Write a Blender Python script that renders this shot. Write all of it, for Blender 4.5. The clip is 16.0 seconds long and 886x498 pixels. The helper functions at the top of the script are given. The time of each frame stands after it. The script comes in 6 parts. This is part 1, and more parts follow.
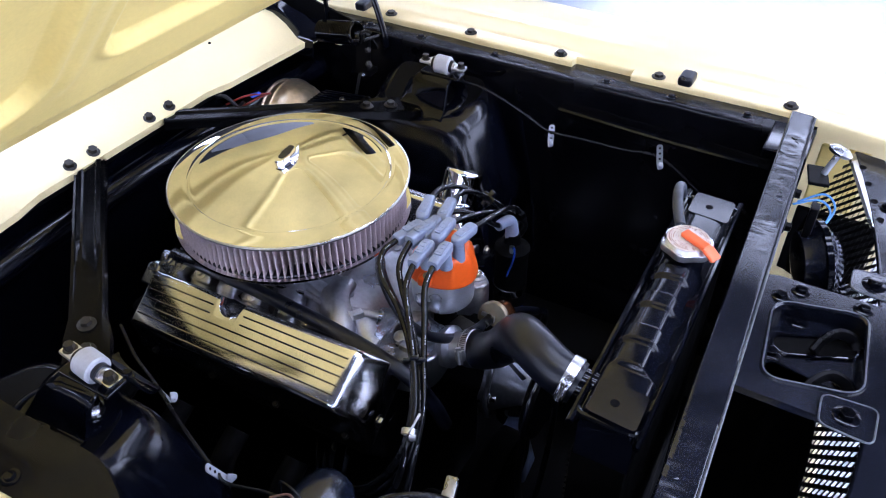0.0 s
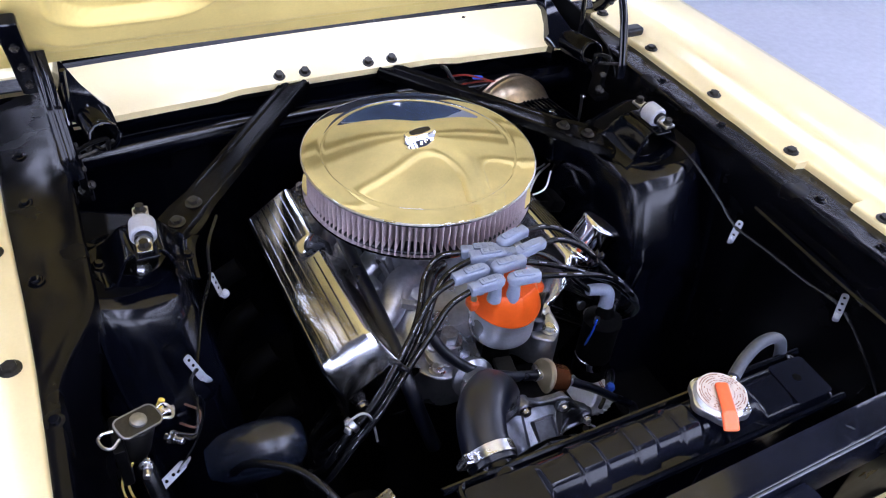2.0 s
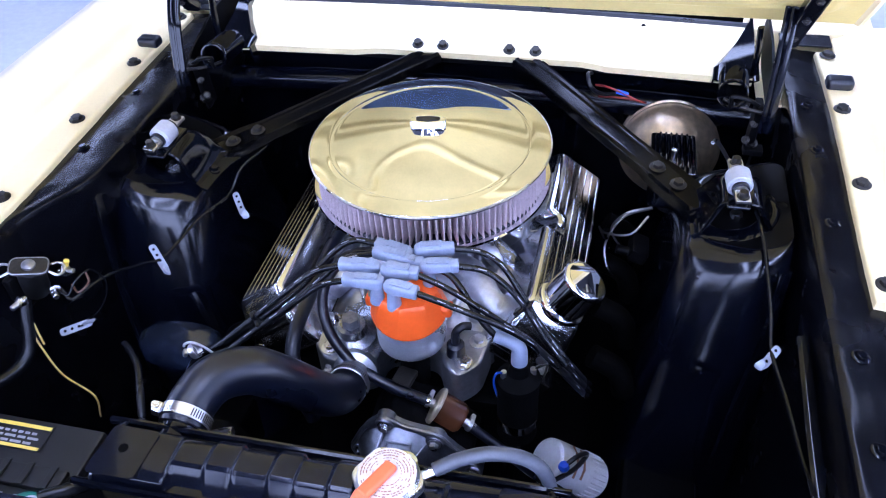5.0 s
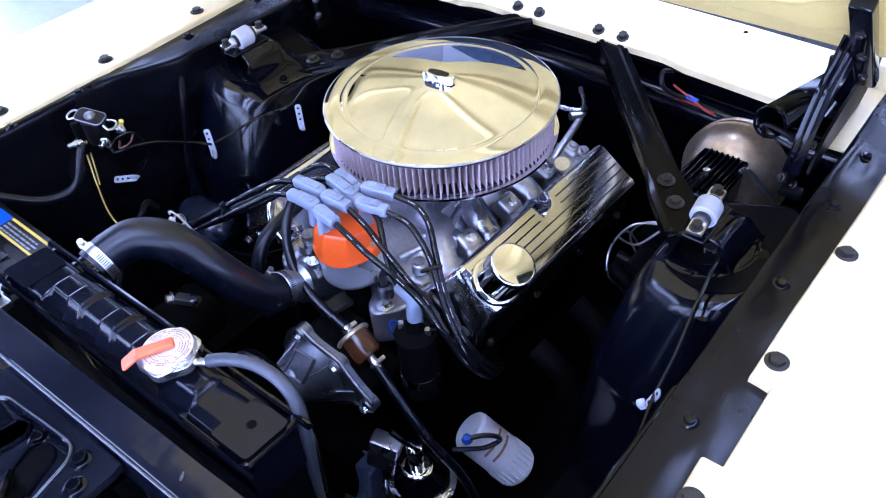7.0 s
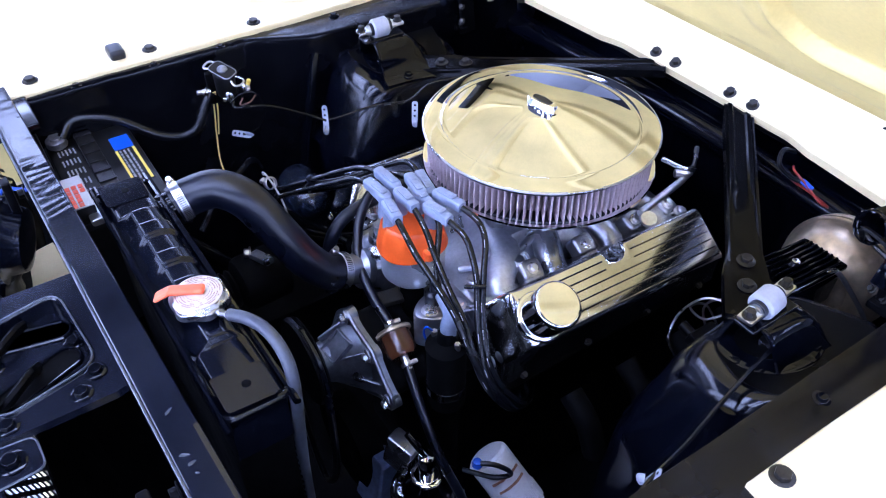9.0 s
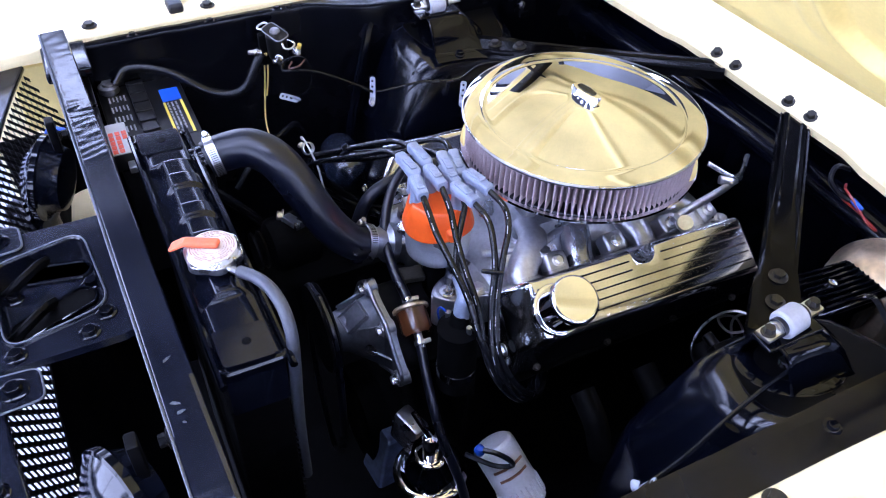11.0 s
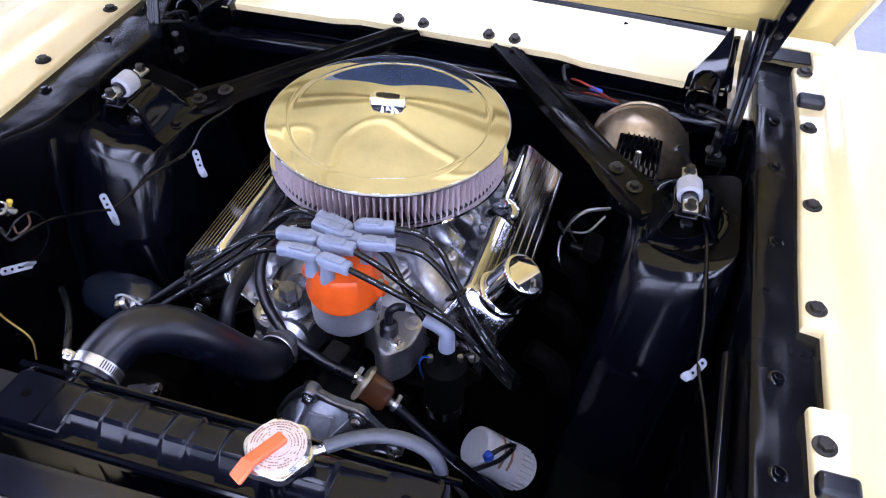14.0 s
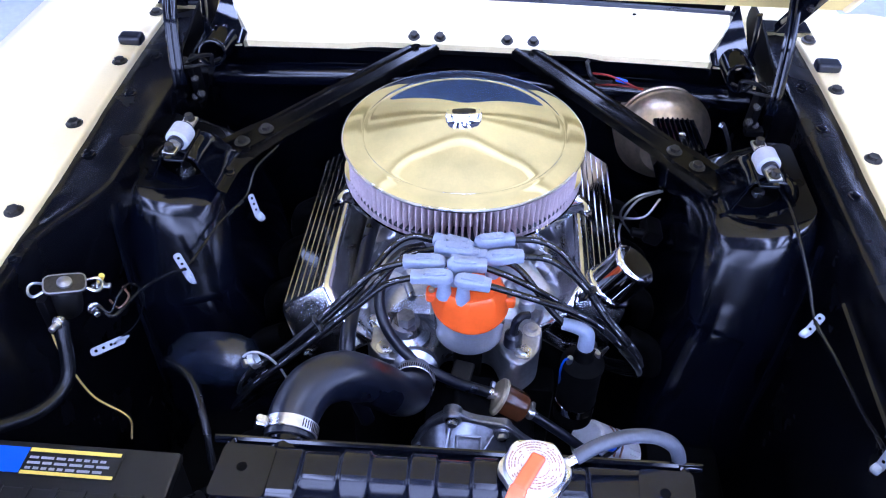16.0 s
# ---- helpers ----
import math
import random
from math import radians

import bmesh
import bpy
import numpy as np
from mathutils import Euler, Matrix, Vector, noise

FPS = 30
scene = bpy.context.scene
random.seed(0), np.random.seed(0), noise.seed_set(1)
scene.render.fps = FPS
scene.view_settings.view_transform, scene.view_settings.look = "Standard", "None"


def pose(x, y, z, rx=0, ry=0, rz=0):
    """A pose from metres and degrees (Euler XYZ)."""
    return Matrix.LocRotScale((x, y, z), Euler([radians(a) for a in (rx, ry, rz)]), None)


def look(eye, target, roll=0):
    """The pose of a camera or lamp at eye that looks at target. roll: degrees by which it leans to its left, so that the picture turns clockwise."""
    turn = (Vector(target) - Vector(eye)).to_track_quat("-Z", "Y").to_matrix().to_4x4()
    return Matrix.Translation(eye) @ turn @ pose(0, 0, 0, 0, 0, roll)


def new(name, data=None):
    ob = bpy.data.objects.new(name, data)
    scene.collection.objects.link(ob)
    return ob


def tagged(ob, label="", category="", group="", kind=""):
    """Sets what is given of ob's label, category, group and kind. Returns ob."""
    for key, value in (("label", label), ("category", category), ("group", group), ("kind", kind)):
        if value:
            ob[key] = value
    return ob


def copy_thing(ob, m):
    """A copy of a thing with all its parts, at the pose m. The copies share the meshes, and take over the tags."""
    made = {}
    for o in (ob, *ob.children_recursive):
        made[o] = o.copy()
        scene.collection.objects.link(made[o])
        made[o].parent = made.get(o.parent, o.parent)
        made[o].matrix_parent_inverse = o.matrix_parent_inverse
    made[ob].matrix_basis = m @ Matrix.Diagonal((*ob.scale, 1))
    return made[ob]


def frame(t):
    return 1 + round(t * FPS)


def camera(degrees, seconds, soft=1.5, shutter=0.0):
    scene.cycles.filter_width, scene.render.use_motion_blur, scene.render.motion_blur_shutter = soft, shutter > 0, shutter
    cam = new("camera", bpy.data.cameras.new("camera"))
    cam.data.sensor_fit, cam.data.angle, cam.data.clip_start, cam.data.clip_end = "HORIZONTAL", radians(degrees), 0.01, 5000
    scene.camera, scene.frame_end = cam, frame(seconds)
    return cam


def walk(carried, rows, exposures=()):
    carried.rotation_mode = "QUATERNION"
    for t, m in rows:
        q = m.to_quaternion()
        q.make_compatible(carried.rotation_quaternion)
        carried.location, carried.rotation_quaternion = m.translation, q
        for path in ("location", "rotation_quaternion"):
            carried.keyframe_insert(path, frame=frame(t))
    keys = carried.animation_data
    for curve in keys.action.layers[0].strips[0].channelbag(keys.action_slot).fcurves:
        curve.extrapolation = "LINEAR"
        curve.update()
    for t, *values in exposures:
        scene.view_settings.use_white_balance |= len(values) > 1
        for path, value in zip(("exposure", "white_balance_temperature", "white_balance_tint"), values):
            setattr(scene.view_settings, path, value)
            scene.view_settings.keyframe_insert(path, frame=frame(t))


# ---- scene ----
cam = camera(58.8, 16.0, soft=1.1)
PATH = [
    (0, (-0.727, -0.669, 1.57), (0.614, 0.094, 0.297), -0.3),
    (0.5, (-0.696, -0.703, 1.572), (0.595, 0.123, 0.288), -1.2),
    (1, (-0.615, -0.768, 1.573), (0.577, 0.209, 0.299), 0.5),
    (1.5, (-0.514, -0.836, 1.584), (0.497, 0.347, 0.328), 3.9),
    (2, (-0.44, -0.887, 1.579), (0.3, 0.444, 0.282), 5.3),
    (2.5, (-0.322, -0.911, 1.583), (0.142, 0.49, 0.233), 1.8),
    (3, (-0.238, -0.923, 1.584), (0.064, 0.535, 0.249), 0.4),
    (3.5, (-0.119, -0.935, 1.581), (-0.029, 0.559, 0.254), -2.8),
    (4, (0.013, -0.945, 1.573), (-0.069, 0.548, 0.245), -3.3),
    (6.5, (0.572, -0.801, 1.561), (-0.272, 0.398, 0.2), -4.9),
    (7, (0.666, -0.756, 1.553), (-0.322, 0.322, 0.189), -5.2),
    (7.5, (0.716, -0.727, 1.55), (-0.378, 0.27, 0.205), -4.9),
    (8, (0.733, -0.699, 1.551), (-0.422, 0.23, 0.208), -3.1),
    (8.5, (0.734, -0.679, 1.559), (-0.465, 0.189, 0.214), -1.5),
    (9, (0.745, -0.672, 1.553), (-0.502, 0.158, 0.227), -0.0),
    (11.5, (0.766, -0.623, 1.542), (-0.533, 0.056, 0.181), 2.3),
    (12, (0.721, -0.673, 1.551), (-0.49, 0.136, 0.18), 3.7),
    (12.5, (0.632, -0.731, 1.547), (-0.388, 0.29, 0.163), 0.3),
    (13, (0.543, -0.772, 1.549), (-0.261, 0.451, 0.185), 0.2),
    (13.5, (0.45, -0.839, 1.56), (-0.123, 0.503, 0.193), 0.4),
    (14, (0.331, -0.891, 1.566), (-0.056, 0.508, 0.191), 2.1),
    (14.5, (0.178, -0.915, 1.57), (-0.011, 0.52, 0.189), 1.6),
    (15, (0.078, -0.938, 1.574), (-0.034, 0.519, 0.208), 1.6),
    (15.5, (0.043, -0.947, 1.574), (-0.05, 0.516, 0.214), 1.1),
    (16, (0.032, -0.948, 1.57), (-0.065, 0.519, 0.214), 0.9),
]
walk(cam, [(t, look(eye, target, roll)) for t, eye, target, roll in PATH],
     [(0.0, -0.46, 6850, 19), (1.5, -0.55, 7200, 20), (2.5, -0.34, 6950, 21), (4.0, -0.12, 6250, 23), (6.5, -0.02, 5600, 27), (9.0, -0.08, 5700, 27), (11.5, 0.0, 6250, 25), (12.5, -0.12, 6450, 25), (13.0, -0.32, 6950, 24), (14.0, -0.28, 6850, 24), (15.0, 0.0, 5650, 27), (16.0, 0.06, 5600, 27)])

# ---- world and light ----
world = bpy.data.worlds.new("world")
scene.world = world
world.use_nodes = True
world.node_tree.nodes["Background"].inputs[0].default_value = (0.75, 0.85, 1.0, 1)
world.node_tree.nodes["Background"].inputs[1].default_value = 0.05
LAMP = 20.0
DAY = 8.0
FRONT_DAY = 9.5
LAMP_COLOUR = (0.56, 0.69, 1.0)


# ---- materials ----
def mat(name, colour, rough=0.5, metal=0.0, grain=0.0, scale=60.0, wear=0.12, bump=0.0, coat=0.0, spec=0.5, glow=0.0, stain=9.0, clear=0.0):
    """A node material: base colour varied at two scales, roughness varied by the fine one, and a fine relief."""
    m = bpy.data.materials.new(name)
    m.use_nodes = True
    nt = m.node_tree
    b = nt.nodes["Principled BSDF"]
    b.inputs["Metallic"].default_value = metal
    b.inputs["Coat Weight"].default_value = coat
    b.inputs["Coat Roughness"].default_value = 0.06
    b.inputs["Specular IOR Level"].default_value = spec
    b.inputs["Transmission Weight"].default_value = clear
    tc = nt.nodes.new("ShaderNodeTexCoord")
    big, fine = nt.nodes.new("ShaderNodeTexNoise"), nt.nodes.new("ShaderNodeTexNoise")
    big.inputs["Scale"].default_value, big.inputs["Detail"].default_value = stain, 5
    fine.inputs["Scale"].default_value, fine.inputs["Detail"].default_value = scale, 4
    for n in (big, fine):
        nt.links.new(tc.outputs["Object"], n.inputs["Vector"])
    ramp = nt.nodes.new("ShaderNodeMapRange")
    ramp.inputs[1].default_value, ramp.inputs[2].default_value = 0.3, 0.7
    ramp.inputs[3].default_value, ramp.inputs[4].default_value = 1 - wear, 1 + wear
    nt.links.new(big.outputs["Fac"], ramp.inputs[0])
    ramp2 = nt.nodes.new("ShaderNodeMapRange")
    ramp2.inputs[1].default_value, ramp2.inputs[2].default_value = 0.3, 0.7
    ramp2.inputs[3].default_value, ramp2.inputs[4].default_value = 1 - grain, 1 + grain
    nt.links.new(fine.outputs["Fac"], ramp2.inputs[0])
    mul = nt.nodes.new("ShaderNodeMath")
    mul.operation = "MULTIPLY"
    nt.links.new(ramp.outputs[0], mul.inputs[0])
    nt.links.new(ramp2.outputs[0], mul.inputs[1])
    vm = nt.nodes.new("ShaderNodeVectorMath")
    vm.operation = "SCALE"
    vm.inputs[0].default_value = colour
    nt.links.new(mul.outputs[0], vm.inputs["Scale"])
    nt.links.new(vm.outputs[0], b.inputs["Base Color"])
    rr = nt.nodes.new("ShaderNodeMath")
    rr.operation = "MULTIPLY"
    rr.inputs[1].default_value = rough
    nt.links.new(ramp.outputs[0], rr.inputs[0])
    nt.links.new(rr.outputs[0], b.inputs["Roughness"])
    if bump:
        bn = nt.nodes.new("ShaderNodeBump")
        bn.inputs["Strength"].default_value, bn.inputs["Distance"].default_value = bump, 0.002
        nt.links.new(fine.outputs["Fac"], bn.inputs["Height"])
        nt.links.new(bn.outputs[0], b.inputs["Normal"])
    if glow:
        b.inputs["Emission Color"].default_value = (*LAMP_COLOUR, 1)
        b.inputs["Emission Strength"].default_value = glow
    return m


# darker copy of the body yellow, with shade mixed into the base colour
YELLOW_SHADED = mat("satin_yellow_paint_shaded", (0.79, 0.60, 0.205), 0.55, wear=0.06, grain=0.03, scale=200)
YELLOW = mat("cream_yellow_paint", (0.86, 0.70, 0.375), 0.30, wear=0.04, grain=0.02, coat=0.5, scale=300)
BLACK = mat("gloss_black_paint", (0.0016, 0.0021, 0.0042), 0.07, wear=0.35, grain=0.3, scale=38, bump=0.03, spec=0.3)
SATIN = mat("satin_black_paint", (0.003, 0.003, 0.0035), 0.36, wear=0.3, grain=0.3, scale=60, bump=0.03, spec=0.09)
# near-black with hardly any gloss: deep shade is put into this colour
PITCH = mat("black_metal_shade_in_colour", (0.0018, 0.0018, 0.002), 0.7, wear=0.4, grain=0.4, scale=90, bump=0.2, spec=0.05)
CHROME = mat("chrome", (0.88, 0.88, 0.90), 0.014, 1.0, wear=0.2)
POLISHED = mat("polished_aluminium", (0.74, 0.74, 0.76), 0.15, 1.0, wear=0.2, grain=0.03, scale=400)
PUMPCAST = mat("weathered_cast_aluminium", (0.20, 0.21, 0.24), 0.36, 0.9, wear=0.35, grain=0.15, scale=160, bump=0.15)
# darker than the cover: the grooves' dark reflections are in this colour
GROOVE = mat("groove_metal_darkened", (0.30, 0.30, 0.31), 0.22, 1.0, wear=0.2, grain=0.1, scale=300)
CAST = mat("cast_aluminium", (0.40, 0.41, 0.45), 0.33, 0.95, wear=0.4, grain=0.10, scale=160, bump=0.12)
RIM = mat("brushed_chrome_edge", (0.80, 0.80, 0.82), 0.3, 1.0, wear=0.2, grain=0.1, scale=200)
STEEL = mat("plated_steel", (0.62, 0.62, 0.64), 0.28, 1.0, wear=0.25, grain=0.1, scale=200)
DULL = mat("dull_steel", (0.32, 0.32, 0.34), 0.42, 0.9, wear=0.3, grain=0.2, scale=150)
GAUZE = mat("oiled_cotton_gauze", (0.42, 0.335, 0.345), 0.65, wear=0.15, grain=0.25, scale=700, bump=0.3)
ORANGE = mat("orange_plastic", (0.90, 0.115, 0.015), 0.32, wear=0.05, grain=0.03, scale=200)
RED = mat("red_orange_plastic", (0.90, 0.14, 0.045), 0.4, wear=0.06, grain=0.05, scale=200)
GREY = mat("grey_silicone", (0.23, 0.27, 0.36), 0.45, wear=0.08, grain=0.06, scale=300, bump=0.05)
BODYGREY = mat("grey_anodised_metal", (0.56, 0.59, 0.66), 0.28, 0.7, wear=0.08, grain=0.06, scale=300)
RUBBER = mat("black_rubber", (0.003, 0.004, 0.009), 0.30, wear=0.2, grain=0.25, scale=60, bump=0.015, spec=0.5)
CABLE = mat("black_silicone_cable", (0.004, 0.0045, 0.006), 0.26, wear=0.15, grain=0.1, spec=0.35)
GREYHOSE = mat("grey_rubber_hose", (0.045, 0.05, 0.062), 0.40, wear=0.15, grain=0.15, scale=200)
WHITE = mat("white_nylon", (0.46, 0.46, 0.47), 0.4, wear=0.05, grain=0.04, scale=250)
BRACEBLACK = mat("semi_gloss_black_paint", (0.002, 0.002, 0.0025), 0.17, wear=0.35, grain=0.3, scale=50, bump=0.03, spec=0.14)
TOWERBLACK = mat("pressed_black_enamel", (0.0018, 0.0024, 0.0055), 0.15, wear=0.3, grain=0.25, scale=40, bump=0.03, spec=0.42)
APRONBLACK = mat("worn_semi_gloss_black", (0.0022, 0.0024, 0.004), 0.24, wear=0.3, grain=0.3, scale=45, bump=0.03, spec=0.22)
NOSEBLACK = mat("blue_black_nose_enamel", (0.0050, 0.0062, 0.0115), 0.15, wear=0.35, grain=0.3, scale=42, bump=0.012, spec=0.55)
TANKBLACK = mat("gloss_black_tank_enamel", (0.0034, 0.0042, 0.0080), 0.13, wear=0.3, grain=0.25, scale=45, bump=0.02, spec=0.3)
NYLON = mat("worn_grey_white_nylon", (0.36, 0.37, 0.40), 0.45, wear=0.12, grain=0.06, scale=250)
BLUEGREY = mat("blue_grey_engine_enamel", (0.10, 0.13, 0.22), 0.35, wear=0.3, grain=0.3, scale=80, bump=0.05)
CHIP = mat("bare_scuffed_steel", (0.10, 0.105, 0.12), 0.4, 0.5, wear=0.2, grain=0.3, scale=300)
STRAP = mat("pale_grey_nylon", (0.42, 0.45, 0.52), 0.45, wear=0.08, grain=0.06, scale=250)
PRINT = mat("white_ink", (0.34, 0.34, 0.38), 0.6, wear=0.1, grain=0.2, scale=500)
BRONZE = mat("gold_cadmium_plating", (0.66, 0.53, 0.38), 0.36, 0.9, wear=0.14, grain=0.15, scale=90, stain=14)
AMBER = mat("amber_plastic", (0.065, 0.022, 0.009), 0.15, wear=0.1)
TAN = mat("tan_plated_steel", (0.42, 0.36, 0.25), 0.35, 0.6, wear=0.15, grain=0.1)
BLUE = mat("blue_label", (0.01, 0.10, 0.62), 0.4, wear=0.05)
LABELY = mat("yellow_label", (0.85, 0.62, 0.10), 0.45, wear=0.06)
CAPCREAM = mat("cream_cap_enamel", (0.60, 0.52, 0.46), 0.35, wear=0.12, grain=0.08, scale=250)
FILTERWHITE = mat("white_canister_enamel", (0.62, 0.63, 0.68), 0.3, wear=0.06, grain=0.05, scale=200)
INKRED = mat("faded_red_ink", (0.30, 0.15, 0.10), 0.6, wear=0.15, grain=0.2, scale=500)
LABELR = mat("red_label", (0.75, 0.09, 0.04), 0.45, wear=0.06)
BOLT = mat("black_oxide_bolt", (0.035, 0.032, 0.028), 0.4, 0.6, wear=0.3, grain=0.2, scale=300)
BATTERY = mat("black_polypropylene", (0.003, 0.003, 0.0035), 0.45, wear=0.15, grain=0.2, scale=200)
WALL = mat("grey_wall_paint", (0.42, 0.43, 0.45), 0.7, wear=0.03, grain=0.02, stain=1.5)
FLOOR = mat("pale_polished_concrete", (0.46, 0.47, 0.50), 0.25, wear=0.08, grain=0.05, scale=30, stain=1.2)
CEIL = mat("ceiling_dark_for_reflections", (0.07, 0.07, 0.075), 0.9, wear=0.05, stain=1.5, spec=0.1)
# glow behind the two added side windows
SIDE_GLOW = mat("daylight_stand_in", (0.8, 0.8, 0.8), 0.9, glow=DAY)
FRONTGLOW = mat("bright_daylight_outside", (0.8, 0.8, 0.8), 0.9, glow=FRONT_DAY)
GLOW = mat("lamp_diffuser", (0.9, 0.9, 0.9), 0.5, glow=LAMP)
WIRE_Y = mat("yellow_wire", (0.75, 0.55, 0.15), 0.45, wear=0.08)
WIRE_R = mat("red_wire", (0.26, 0.02, 0.012), 0.4, wear=0.08)
WIRE_B = mat("blue_wire", (0.005, 0.06, 0.40), 0.35, wear=0.08)
GLASSBLUE = mat("tinted_windshield_glass", (0.03, 0.045, 0.07), 0.03, wear=0.1, spec=0.8)
WIRE_L = mat("light_blue_wire", (0.06, 0.26, 0.55), 0.4, wear=0.08)
WIRE_N = mat("brown_wire", (0.10, 0.045, 0.03), 0.45, wear=0.1)
TEAL = mat("green_plastic", (0.01, 0.16, 0.13), 0.4, wear=0.08)


# ---- building helpers ----
def step(t):
    t = min(1, max(0, t))
    return t * t * (3 - 2 * t)


def frame_at(p, d, side=(0, 0, 1)):
    """The pose whose z axis runs along d, at p."""
    z = Vector(d).normalized()
    s = Vector(side)
    x = s.cross(z)
    if x.length < 1e-4:
        x = Vector((1, 0, 0)).cross(z) if abs(z.x) < 0.9 else Vector((0, 1, 0)).cross(z)
    x.normalize()
    y = z.cross(x)
    return Matrix.Translation(Vector(p)) @ Matrix((x, y, z)).transposed().to_4x4()


def box(x0, x1, y0, y1, z0, z1, bev=0.002, seg=2):
    bm = bmesh.new()
    bmesh.ops.create_cube(bm, size=1)
    bmesh.ops.scale(bm, vec=(x1 - x0, y1 - y0, z1 - z0), verts=bm.verts)
    bmesh.ops.translate(bm, vec=((x0 + x1) / 2, (y0 + y1) / 2, (z0 + z1) / 2), verts=bm.verts)
    if bev:
        bmesh.ops.bevel(bm, geom=bm.edges[:], offset=bev, segments=seg, profile=0.5, affect="EDGES")
    return bm


def cbox(size, m, bev=0.002, seg=2):
    sx, sy, sz = size
    bm = box(-sx / 2, sx / 2, -sy / 2, sy / 2, -sz / 2, sz / 2, bev, seg)
    bm.transform(m)
    return bm


def loft(rings, cap0=True, cap1=True, closed=True):
    bm = bmesh.new()
    vs = [[bm.verts.new(p) for p in r] for r in rings]
    n = len(vs[0])
    for a, b in zip(vs, vs[1:]):
        for i in range(n if closed else n - 1):
            j = (i + 1) % n
            bm.faces.new((a[i], a[j], b[j], b[i]))
    if closed and cap0:
        bm.faces.new(vs[0])
    if closed and cap1:
        bm.faces.new(vs[-1])
    bmesh.ops.recalc_face_normals(bm, faces=bm.faces)
    return bm


def lathe(profile, m=None, seg=32, cap0=True, cap1=True):
    """A body of revolution round z from (radius, height) pairs."""
    rings = []
    for r, z in profile:
        r = max(r, 0.0002)
        rings.append([(r * math.cos(2 * math.pi * i / seg), r * math.sin(2 * math.pi * i / seg), z) for i in range(seg)])
    bm = loft(rings, cap0, cap1)
    if m is not None:
        bm.transform(m)
    return bm


def spline(pts, n=8):
    ps = [Vector(p) for p in pts]
    ps = [2 * ps[0] - ps[1]] + ps + [2 * ps[-1] - ps[-2]]
    out = []
    for a, b, c, d in zip(ps, ps[1:], ps[2:], ps[3:]):
        for k in range(n):
            t = k / n
            out.append(0.5 * (2 * b + (c - a) * t + (2 * a - 5 * b + 4 * c - d) * t * t + (3 * b - a - 3 * c + d) * t * t * t))
    out.append(ps[-2])
    return out


def tube(pts, r, seg=12, n=8, flat=1.0):
    """A pipe along a smooth line; r is a number or a function of the way along, 0 to 1."""
    line = spline(pts, n)
    up = Vector((0.13, 0.21, 0.97))
    rings = []
    for i, p in enumerate(line):
        d = (line[min(i + 1, len(line) - 1)] - line[max(i - 1, 0)]).normalized()
        s = up.cross(d).normalized()
        up = d.cross(s)
        rad = r(i / (len(line) - 1)) if callable(r) else r
        rings.append([p + rad * (math.cos(2 * math.pi * k / seg) * s + flat * math.sin(2 * math.pi * k / seg) * up) for k in range(seg)])
    return loft(rings)


def prism(outline, z0, z1, m=None, bev=0.0):
    bm = bmesh.new()
    a = [bm.verts.new((x, y, z0)) for x, y in outline]
    b = [bm.verts.new((x, y, z1)) for x, y in outline]
    n = len(a)
    bm.faces.new(a[::-1])
    top = bm.faces.new(b)
    for i in range(n):
        bm.faces.new((a[i], a[(i + 1) % n], b[(i + 1) % n], b[i]))
    bmesh.ops.recalc_face_normals(bm, faces=bm.faces)
    if bev:
        bmesh.ops.bevel(bm, geom=list(top.edges), offset=bev, segments=2, profile=0.5, affect="EDGES")
    if m is not None:
        bm.transform(m)
    return bm


def rounded(pts, r, k=5):
    """A closed outline with its corners rounded."""
    out = []
    n = len(pts)
    for i in range(n):
        p, a, b = Vector(pts[i]), Vector(pts[i - 1]), Vector(pts[(i + 1) % n])
        da, db = a - p, b - p
        c = min(r, da.length * 0.45, db.length * 0.45)
        s, e = p + da.normalized() * c, p + db.normalized() * c
        for j in range(k + 1):
            t = j / k
            out.append(tuple((1 - t) ** 2 * s + 2 * t * (1 - t) * p + t * t * e))
    return out


def joined(*bms):
    """Several bodies in one mesh."""
    out = bmesh.new()
    for b in bms:
        me = bpy.data.meshes.new("tmp")
        b.to_mesh(me)
        b.free()
        out.from_mesh(me)
        bpy.data.meshes.remove(me)
    return out


def mesh_of(name, bm, material, smooth):
    me = bpy.data.meshes.new(name)
    bm.normal_update()
    bm.to_mesh(me)
    bm.free()
    me.polygons.foreach_set("use_smooth", [True] * len(me.polygons))
    me.set_sharp_from_angle(angle=radians(smooth))
    me.materials.append(material)
    return me


def settle_normals(ob):
    """Keeps flat faces flat where their edges are rounded."""
    w = ob.modifiers.new("normals", "WEIGHTED_NORMAL")
    w.keep_sharp = True
    return ob


def thing(name, label, category, at=(0, 0, 0), group="", kind=""):
    e = new(name)
    e.location = at
    e.empty_display_size = 0.02
    return tagged(e, label, category, group, kind)


def part(name, bm, material, parent, label="", smooth=38):
    ob = new(name, mesh_of(name, bm, material, smooth))
    ob.parent = parent
    settle_normals(ob)
    if parent.parent is None:
        ob.matrix_parent_inverse = Matrix.Translation(-Vector(parent.location))
    if label:
        tagged(ob, label)
    return ob


def solo(name, bm, material, label, category, group="", kind="", smooth=38):
    return tagged(settle_normals(new(name, mesh_of(name, bm, material, smooth))), label, category, group, kind)


